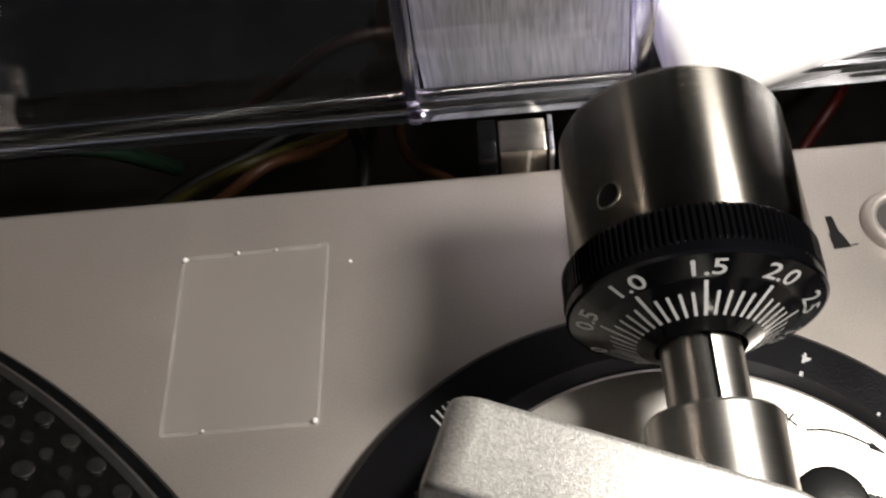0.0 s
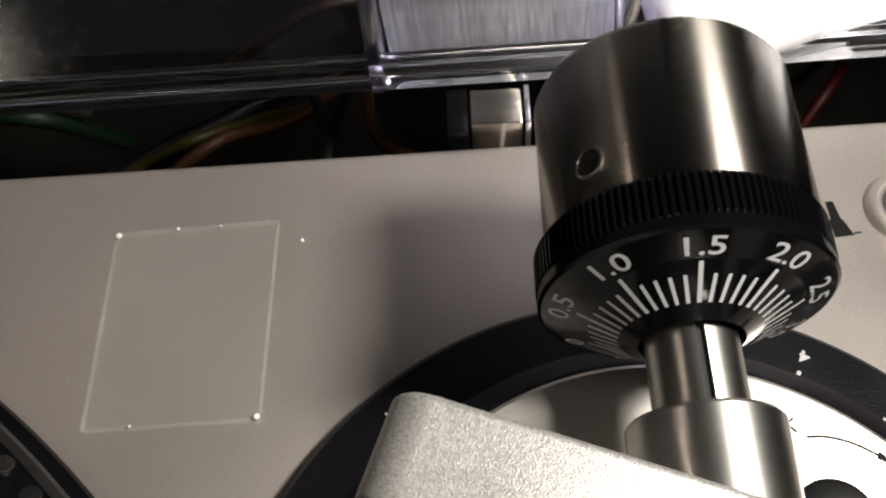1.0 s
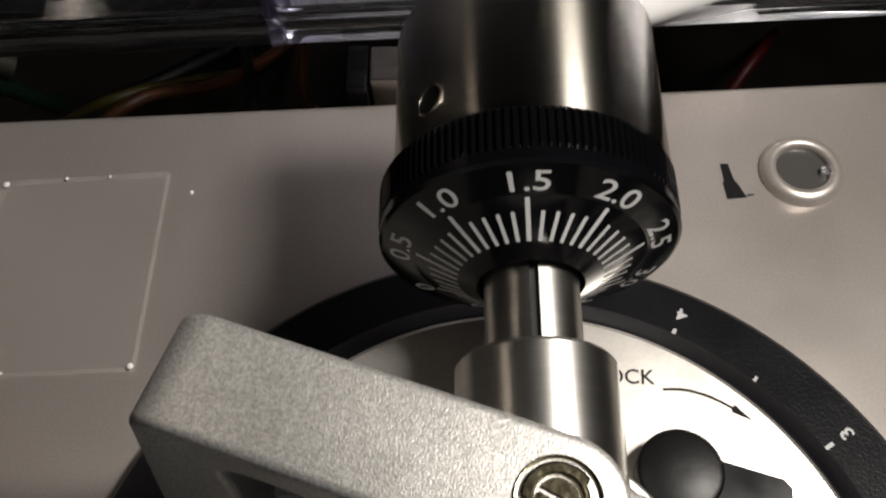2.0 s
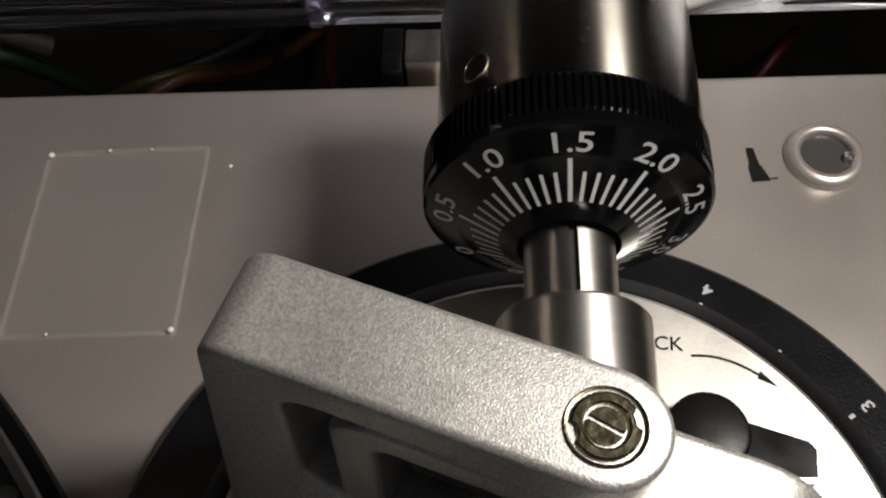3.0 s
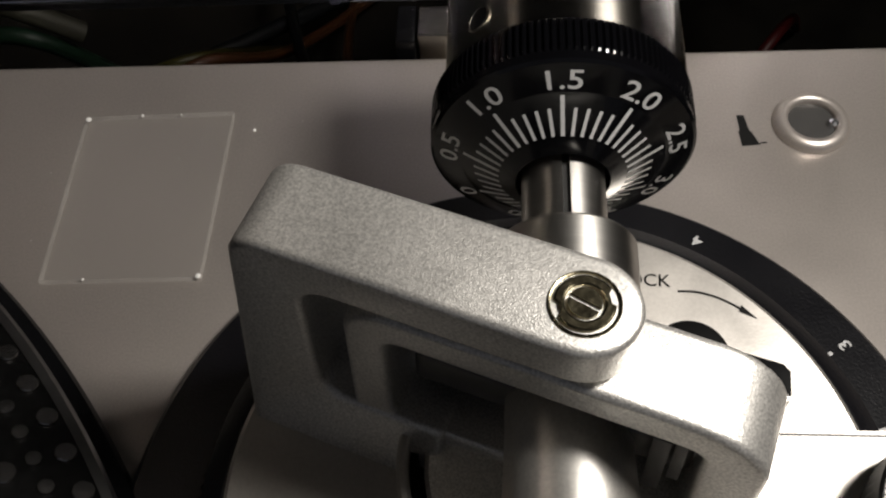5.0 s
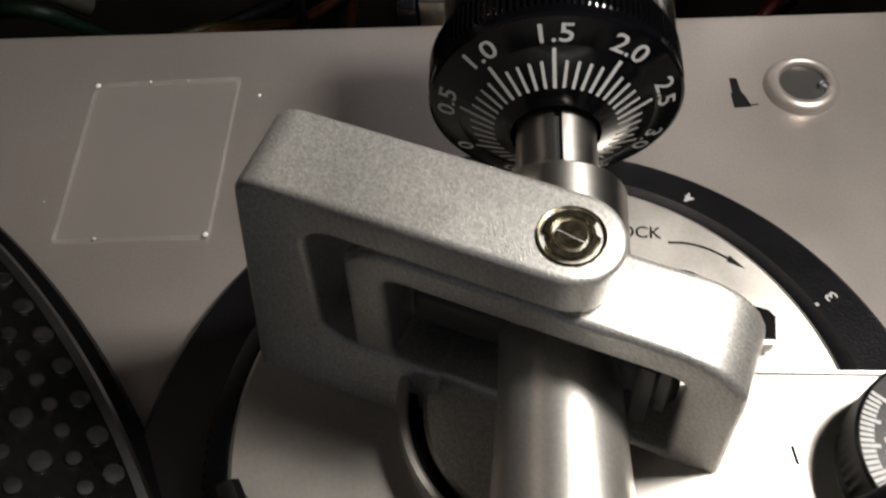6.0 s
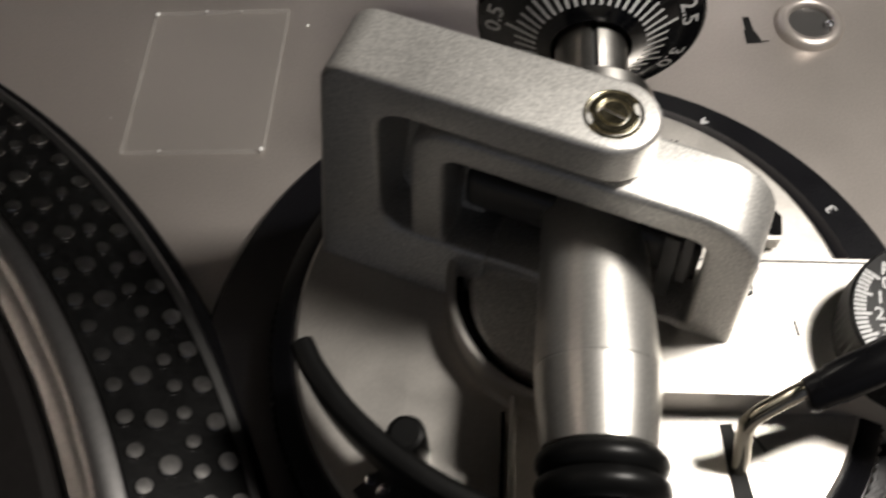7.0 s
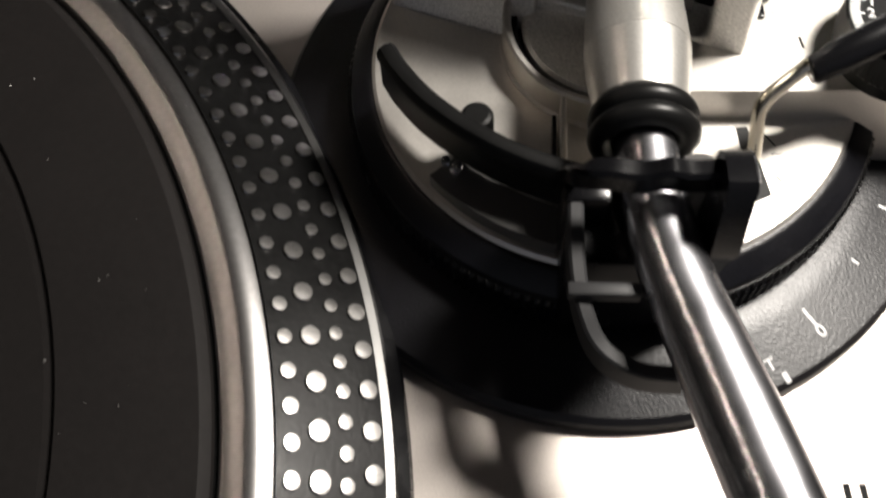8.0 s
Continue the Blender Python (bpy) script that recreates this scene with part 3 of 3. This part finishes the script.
for y, r in ((-26.1, 6.0), (-29.1, 6.1)):
    bm = lathe([(r + 1.85 * math.cos(radians(a)), y + 1.75 * math.sin(radians(a))) for a in range(0, 360, 24)], 56, (AX + 0.2, 0, AZ), axis="y", closed=True)
    part("rubber_ring", bm, M_RUBBER, arm, "black rubber ring", smooth=60)
tube = smooth_path([(1.9, -20, AZ), (2.1, -28, AZ), (2.5, -36, AZ), (4.4, -48, AZ), (8.5, -62, AZ + 1.2), (12.7, -76, AZ + 2.4), (18.5, -95, AZ + 3), (25.0, -118, AZ + 2.5), (26, -140, AZ + 2), (22, -165, AZ + 1)], 6)
part("arm_tube", sweep(tube, [4.3 + 0.9 * min(max((-30 - p[1]) / 40, 0), 1) for p in tube], 40), M_CHROME, arm, "chromed curved arm tube", smooth=60)


# rear shaft with a groove along its top
def notched(r, half_width, depth):
    a0 = math.asin(half_width / r)
    pts = [(r * math.sin(a0 + (2 * math.pi - 2 * a0) * i / 56), r * math.cos(a0 + (2 * math.pi - 2 * a0) * i / 56)) for i in range(57)]
    return pts + [(-half_width, r - depth), (half_width, r - depth)]


bm = bmesh.new()
sec = notched(5.3, 0.5, 2.4)
ring_faces(bm, [[bm.verts.new((AX + 0.4 + x, y, AZ + z)) for x, z in sec] for y in (25.8, 52.0)])
part("rear_shaft", bm, M_TURNED, arm, "turned shaft with a groove", smooth=35)
# near-black strip that stands for the shade down in the groove
part("groove", box(AX - 0.08, AX + 0.88, 25.9, 51.9, AZ + 2.9, AZ + 4.6), M_DARK, arm, "dark strip for the groove's shade")

# ---------------------------------------------------------------- counterweight
WX, WZ = 2.0, 37.8
weight = thing("counterweight", WX, 55, WZ, "dark nickel counterweight with black dial ring", "counterweight")
bm = lathe([(5.6, 48.0), (15.6, 48.0), (16.2, 48.3), (16.2, 69.6), (15.6, 70.7), (14.6, 71.2), (5.6, 71.2)], 128, (WX + 0.7, 0, WZ - 0.6), axis="y", closed=True)
body_w = part("weight_body", bm, M_WEIGHT, weight, "dark turned nickel", smooth=30)
sa = radians(-45)
sm = Matrix.Translation(((WX + 0.7 + 16.2 * math.sin(sa)) / 1000, 0.0535, (WZ - 0.6 + 16.2 * math.cos(sa)) / 1000)) @ Matrix.Rotation(sa, 4, "Y")
part("set_screw", lathe([(1.95, 0.06), (1.85, 0.16), (1.6, 0.12), (1.5, -0.35), (1.9, -0.35)], 28, closed=True), M_WEIGHT, body_w, "sunk set screw", m=sm, smooth=30)
# flat black disc for the shade down the screw's hole
part("set_screw_core", lathe([(1.62, 0.03), (0.3, 0.02)], 28), M_RUBBER, body_w, m=sm)
DS = 0.53


def dial_y(r):
    return 37.0 + (min(r, 13.0) - 8.1) * DS + max(r - 13.0, 0.0) * 0.38


prof = [(5.75, 46.0), (5.75, 36.4), (6.0, dial_y(6.4) - 0.2), (6.4, dial_y(6.4)), (13.0, dial_y(13.0)), (16.5, dial_y(16.5)), (16.9, dial_y(16.9) + 0.2), (16.8, 42.6), (17.0, 43.0), (17.0, 47.3), (16.6, 47.9), (6.4, 47.9)]
bm = lathe(prof, 480, (WX, 0, WZ), axis="y", closed=True, tooth=lambda k, i: (-0.42 if (i % 4) >= 2 else 0.0) if k in (8, 9) else 0.0)
ring = part("dial_ring", bm, M_DIAL, weight, "black dial ring with ribbed edge", smooth=6)


def dial_point(r, a, lift=0.05):
    n = 1 / math.hypot(1, DS)
    return (WX + (r + 0) * math.sin(a), dial_y(r) - lift * n, WZ + (r + lift * DS * n) * math.cos(a))


def dial_tick(r0, r1, w):
    bm = bmesh.new()
    vs = [bm.verts.new((s * w / 2, dial_y(r) - 0.05, r)) for r, s in ((r0, -1), (r1, -1), (r1, 1), (r0, 1))]
    bm.faces.new(vs)
    return to_mesh("tick", bm, M_WHITE, 0)


TICK, LONG = dial_tick(8.1, 11.3, 0.42), dial_tick(8.1, 12.7, 0.5)
for k in range(45):
    a = 8.0 * k - 3.2
    m = Matrix.Translation((WX / 1000, 0, WZ / 1000)) @ Matrix.Rotation(radians(a), 4, "Y")
    place("tick", LONG if k % 5 == 0 else TICK, ring, m=m)
for k, text in enumerate(("1.5", "2.0", "2.5", "3.0", "3.5", "4.0", "0", "0.5", "1.0")):
    a = radians(40 * k - 3.2)
    bm = mapped(letters(text, 3.7, 0.04), lambda x, y: dial_point(14.4 + y * 0.88, a + 1.18 * x / 14.4))
    part("figure", bm, M_WHITE, ring)

# ---------------------------------------------------------------- arm lift, arm rest and cue lever
lift = thing("arm_lift", -14, -28, 18.4, "black curved arm lift bar on a grey bracket", "arm lift")
path = smooth_path([(-36.4, -9.6, 31.5), (-34.0, -13.6, 31.5), (-29.4, -19.0, 31.5), (-23.0, -24.2, 31.5), (-15.5, -28.6, 31.5), (-7.5, -31.6, 31.5), (0.5, -33.4, 31.5)], 6)
sec = [(-1.5, -7.4), (1.1, -7.4), (1.1, -1.6), (1.55, -0.9), (1.65, 0.5), (1.0, 1.5), (0.0, 1.8), (-1.0, 1.5), (-1.65, 0.5), (-1.65, -0.9), (-1.3, -1.6)]
part("lift_bar", sweep_section(path, sec), M_RUBBER, lift, "black rubber-topped curved bar", smooth=35)
part("post", lathe([(2.6, 18.4), (2.6, 30.2), (2.3, 30.8), (1.8, 31.1), (0.3, 31.1)], 32, (-21.8, -21.0, 0)), M_RUBBER, lift, "black lift post", smooth=30)
path = smooth_path([(-20.5, -21.5, 20), (-15.0, -24.8, 20), (-9.0, -27.0, 20)], 6)
part("silver_strip", sweep_section(path, [(-1.4, -1.6), (1.4, -1.6), (1.4, 1.2), (-1.4, 1.2)]), M_DISC, lift, "silver strip", smooth=35)
sector = circle(PC[0], PC[1], 39.9, 222, 262, 14) + circle(PC[0], PC[1], 33.4, 262, 222, 14)
# silver bracket in dull dark metal, which carries the arm's shade
part("bracket", prism(sector, 18.3, 21.6, bevel=0.9, segments=3), M_STRAP, lift, "curved satin silver lift bracket, darkened for the arm's shade", smooth=35)
for x, y, z in ((-26.6, -25.4, 25.0), (-24.6, -26.8, 25.6), (-25.2, -26.4, 23.2)):
    part("rivet", lathe([(0.8, z - 0.8), (0.75, z), (0.3, z + 0.2)], 12, (x, y, 0)), M_CHROME, lift)

rest = thing("arm_rest", 2, -38, 18.4, "black plastic arm rest cradle with raised clamp", "arm rest")
path = smooth_path([(-9.0, -33.4, 35.0), (-8.4, -36.6, 41.0), (-7.4, -39.6, 46.0), (-4.4, -40.6, 47.6), (0.0, -40.9, 47.4), (3.0, -40.9, 48.4), (6.0, -40.8, 47.6), (10.6, -40.4, 47.8)], 5)
part("clip", sweep_section(path, [(-1.3, -3.6), (1.3, -3.6), (1.5, -0.2), (1.0, 0.5), (-1.0, 0.5), (-1.5, -0.2)]), M_BLACK, rest, "black clip over the tube", smooth=35)
part("cradle", box(-9.4, -2.6, -39.4, -33.0, 14.0, 37.0, 0.9), M_BLACK, rest, "black cradle block beside the tube")
part("hinge_stub", lathe([(3.1, 18.4), (3.1, 39.4), (2.8, 40.0), (2.4, 40.2), (0.3, 40.25)], 28, (8.6, -36.2, 0)), M_GREY, rest, "grey rounded hinge stub", smooth=35)
bm = bmesh.new()  # upright clamp with a rounded shoulder
side = [(-37.8, 30.0), (-37.8, 45.0), (-38.2, 48.0), (-39.4, 49.6), (-41.0, 50.4), (-44.4, 50.7), (-45.4, 49.9), (-48.2, 38.6), (-46.4, 33.0), (-44.0, 22.0), (-38.6, 22.0)]
ring_faces(bm, [[bm.verts.new((x, y, z)) for y, z in side] for x in (9.2, 12.8)])
part("clamp", bevelled(bm, 0.5, 2), M_BLACK, rest, "upright black clamp")
# thin chrome strip drawn as the highlight on the clamp's edge
part("clamp_edge", sweep([(12.7, -38.6, 48.6), (12.75, -41.0, 50.3), (12.75, -44.4, 50.6)], 0.22, 8), M_CHROME, rest, "bright strip for the highlight on the edge")
part("foot", box(-9.0, 12.4, -46.0, -33.4, 8.0, 31.0, 1.0), M_BLACK, rest)
# grey bent strap that carries the cradle
strap = smooth_path([(-7.6, -38.6, 35.0), (-7.6, -47.0, 34.6), (-6.6, -54.0, 33.4), (-4.2, -58.6, 31.4), (0.6, -61.2, 30.2), (6.6, -61.6, 29.8)], 6)
part("strap", sweep_section(strap, [(-1.1, -4.0), (1.1, -4.0), (1.1, 1.0), (0.7, 1.4), (-0.7, 1.4), (-1.1, 1.0)]), M_DULL, rest, "grey bent strap", smooth=35)
part("cross_bar", box(-9.0, 0.6, -53.2, -51.2, 34.4, 36.6, 0.4), M_DULL, rest, "grey cross bar")

cue = thing("cue_lever", 20, -24, 29, "bent nickel cue lever with black grip", "cue lever")
wire = smooth_path([(22.6, -20.6, 16.0), (22.0, -19.4, 22.0), (21.3, -17.9, 27.4), (21.9, -17.0, 30.2), (24.2, -16.1, 33.2), (27.0, -15.1, 36.2), (30.0, -13.8, 37.0)], 6)
part("wire", sweep(wire, 1.15, 18), M_WIRE, cue, "bent nickel wire", smooth=60)
grip = [(26.8, -16.0, 35.4), (27.2, -15.9, 35.5), (29.5, -14.9, 36.3), (30.1, -14.6, 36.5), (36.0, -12.0, 38.2), (49.0, -6.3, 41.8), (50.0, -5.9, 42.0)]
part("grip", sweep(grip, [1.8, 2.2, 2.3, 2.55, 2.7, 2.9, 2.2], 30), M_BLACK, cue, "glossy black tapered grip", smooth=45)

# ---------------------------------------------------------------- on the plinth
sheet = thing("clear_plate", -70, 59, 0, "thin clear plastic plate lying on the plinth", "plastic plate")
bm = prism([(-83.5, 76.3), (-83.4, 41.3), (-56.1, 42.3), (-55.8, 77.6)], 0.15, 0.85, bevel=0.12)
part("film", bm, M_FILM, sheet).visible_shadow = False
corners = [(-83.5, 76.3), (-83.4, 41.3), (-56.1, 42.3), (-55.8, 77.6)]
for (ax, ay), (bx, by) in zip(corners, corners[1:] + corners[:1]):
    d = Vector((bx - ax, by - ay, 0)).normalized() * 0.5
    n = Vector((d.y, -d.x, 0)) * 0.55
    bm = prism([(ax + n.x, ay + n.y), (ax - n.x * 0.3, ay - n.y * 0.3), (bx - n.x * 0.3, by - n.y * 0.3), (bx + n.x, by + n.y)], 0.1, 0.95, bevel=0.08)
    part("edge", bm, M_FILM_EDGE, sheet, "rounded clear edge").visible_shadow = False
for x, y, r in ((-83.2, 76.0, 0.55), (-56.4, 42.6, 0.5), (-73.0, 76.9, 0.3), (-76.0, 41.7, 0.25), (-65.6, 77.1, 0.22)):
    part("glue_dot", lathe([(r, 0.86), (r * 0.9, 1.0), (r * 0.4, 1.12)], 12, (x, y, 0)), M_SPECK, sheet, "white glue dot")

rnd = random.Random(7)
for k in range(26):
    x, y = rnd.uniform(-95, 30), rnd.uniform(40, 88)
    if -60 < x < -20 and y < 70 or math.hypot(x, y + 1) < 62 or math.hypot(x - PX, y - PY) < 172:
        continue
    r = rnd.uniform(0.08, 0.16)
    tagged(part("lint", lathe([(r, 0.02), (r * 0.8, 0.1), (r * 0.2, 0.14)], 8, (x, y, 0)), M_SPECK), "tiny white speck of lint on the plinth", "lint", "specks of lint")
tagged(part("lint", lathe([(0.35, 0.02), (0.3, 0.2), (0.1, 0.3)], 10, (-51.5, 74.1, 0)), M_SPECK), "white speck of lint on the plinth", "lint", "specks of lint")

# flecks of dust on the platter rim and the mat
for k in range(46):
    a, r = radians(rnd.uniform(-12, 42)), rnd.choice((rnd.uniform(144.5, 149.0), rnd.uniform(100, 138), rnd.uniform(122, 138)))
    size, x, y = rnd.uniform(0.04, 0.09), PX + r * math.cos(a), PY + r * math.sin(a)
    z = 16.6 - abs(r - 147.0) * 0.3 if r > 143 else 17.22 if r < 118 else 16.9 + (139.9 - r) * 0.3 / 21.2
    bm = lathe([(size, -0.1), (size * 0.8, 0.05), (size * 0.2, 0.09)], 7)
    bm.transform(Matrix.Translation((x, y, z)) @ Matrix.Rotation(rnd.uniform(0, 3.1), 4, "Z") @ Matrix.Diagonal((rnd.uniform(0.6, 3.0), 0.7, 1, 1)))
    tagged(part("lint", bm, M_SPECK), "tiny white fleck of dust on the platter", "lint", "flecks of dust on the platter")

socket = thing("headshell_socket", 49.6, 75, 0, "round silver headshell socket sunk in the plinth", "socket")
bm = lathe([(6.8, 0.1), (6.7, 0.7), (6.2, 1.4), (5.4, 1.8), (4.9, 1.8), (4.4, 1.5), (4.2, 1.0), (4.2, 0.2)], 64, (49.6, 75.4, 0), closed=True)
part("bezel", bm, M_PLINTH, socket, smooth=60)
part("well", lathe([(4.19, 0.5), (4.1, 0.3), (2.0, 0.25), (0.3, 0.25)], 48, (49.6, 75.4, 0)), M_STRAP, socket, "grey well", smooth=30)
part("clip", lathe([(0.9, 0.4), (0.9, 1.6), (0.4, 2.0)], 16, (53.2, 74.6, 0)), M_CHROME, socket, "bright clip", smooth=30)
icon = thing("printed_mark", 38, 73, 0, "black printed headshell mark on the plinth", "printed mark")
bm = bmesh.new()
bm.faces.new([bm.verts.new((x, y, 0.06)) for x, y in ((36.7, 77.4), (36.9, 73.9), (36.6, 73.7), (36.9, 70.4), (40.1, 70.7), (38.9, 73.7), (38.6, 73.9), (38.0, 77.4))])
part("mark", bm, M_INK, icon)
part("mark_line", quad_strip([(40.1, 71.1), (41.3, 71.2)], 0.3, 0.06), M_INK, icon)
bars = thing("printed_bars", 34, -69, 0, "small black printed bars on the plinth", "printed mark")
for x in (30.0, 36.0, 38.5):
    part("bar", quad_strip([(x, -67.4), (x + 0.4, -71.5)], 1.0, 0.06), M_INK, bars)

# ---------------------------------------------------------------- dust cover and hinge behind the plinth
cover = thing("dust_cover", -30, 104, 4, "raised clear acrylic dust cover with violet-tinted edges", "dust cover")
bm = box(-330, 70, 0, 3.0, 9.0, 290.0, 0.4)
bmesh.ops.rotate(bm, cent=(0, 0, 9.0), matrix=Matrix.Rotation(radians(-34), 3, "X"), verts=bm.verts)
part("panel", askew(bm, 0, 104.2), M_ACRYLIC, cover, "clear acrylic panel").visible_shadow = False
part("lip", askew(box(-330, 70, -1.0, 4.6, 4.4, 9.0, 0.15), 0, 104.2), M_ACRYLIC, cover, "clear acrylic lip").visible_shadow = False
part("hinge_pocket_side", askew(box(-39.6, -37.2, -1.6, 20.0, 4.2, 60.0, 0.4), 0, 104.2), M_VIOLET, cover, "violet-edged pocket side").visible_shadow = False
part("hinge_pocket_side", askew(box(4.0, 6.4, -1.6, 20.0, 4.2, 60.0, 0.4), 0, 104.2), M_VIOLET, cover, "violet-edged pocket side").visible_shadow = False
part("hinge_plate", askew(box(-37.0, 3.8, 8.0, 11.0, 5.0, 60.0, 0.4), 0, 104.2), M_FROST, cover, "frosted plate with fine vertical streaks")

# white slab added to stand for the lamp's reflection in the clear cover
glare_m = Matrix.Translation((0.030, 0.112, 0.016)) @ Matrix.Rotation(radians(21), 4, "Z") @ Matrix.Rotation(radians(32), 4, "X")
part("hinge_cap", box(-20, 55, -12, 30, -12, 2, 5.0, 6), M_GLARE, cover, "glossy white sloping slab for the lamp's glare on the cover", m=glare_m)

hinge = thing("cover_hinge", -18, 98, -30, "black and chrome cover hinge behind the plinth", "hinge")
part("hinge_block", box(-26.5, -22.6, 94.0, 104.0, -40, 2.0, 0.5), M_BLACK, hinge)
part("hinge_leaf", box(-22.2, -12.8, 95.0, 103.0, -40, 2.6, 0.5), M_WEIGHT, hinge, "dull metal leaf")
part("hinge_pin", box(-12.4, -11.4, 94.6, 103.4, -40, 3.0, 0.2), M_CHROME, hinge, "bright pin")


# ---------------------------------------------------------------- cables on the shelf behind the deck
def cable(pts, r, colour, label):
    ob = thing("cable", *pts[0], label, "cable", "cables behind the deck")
    # colours cut to 0.03, which puts the shade behind the deck into them
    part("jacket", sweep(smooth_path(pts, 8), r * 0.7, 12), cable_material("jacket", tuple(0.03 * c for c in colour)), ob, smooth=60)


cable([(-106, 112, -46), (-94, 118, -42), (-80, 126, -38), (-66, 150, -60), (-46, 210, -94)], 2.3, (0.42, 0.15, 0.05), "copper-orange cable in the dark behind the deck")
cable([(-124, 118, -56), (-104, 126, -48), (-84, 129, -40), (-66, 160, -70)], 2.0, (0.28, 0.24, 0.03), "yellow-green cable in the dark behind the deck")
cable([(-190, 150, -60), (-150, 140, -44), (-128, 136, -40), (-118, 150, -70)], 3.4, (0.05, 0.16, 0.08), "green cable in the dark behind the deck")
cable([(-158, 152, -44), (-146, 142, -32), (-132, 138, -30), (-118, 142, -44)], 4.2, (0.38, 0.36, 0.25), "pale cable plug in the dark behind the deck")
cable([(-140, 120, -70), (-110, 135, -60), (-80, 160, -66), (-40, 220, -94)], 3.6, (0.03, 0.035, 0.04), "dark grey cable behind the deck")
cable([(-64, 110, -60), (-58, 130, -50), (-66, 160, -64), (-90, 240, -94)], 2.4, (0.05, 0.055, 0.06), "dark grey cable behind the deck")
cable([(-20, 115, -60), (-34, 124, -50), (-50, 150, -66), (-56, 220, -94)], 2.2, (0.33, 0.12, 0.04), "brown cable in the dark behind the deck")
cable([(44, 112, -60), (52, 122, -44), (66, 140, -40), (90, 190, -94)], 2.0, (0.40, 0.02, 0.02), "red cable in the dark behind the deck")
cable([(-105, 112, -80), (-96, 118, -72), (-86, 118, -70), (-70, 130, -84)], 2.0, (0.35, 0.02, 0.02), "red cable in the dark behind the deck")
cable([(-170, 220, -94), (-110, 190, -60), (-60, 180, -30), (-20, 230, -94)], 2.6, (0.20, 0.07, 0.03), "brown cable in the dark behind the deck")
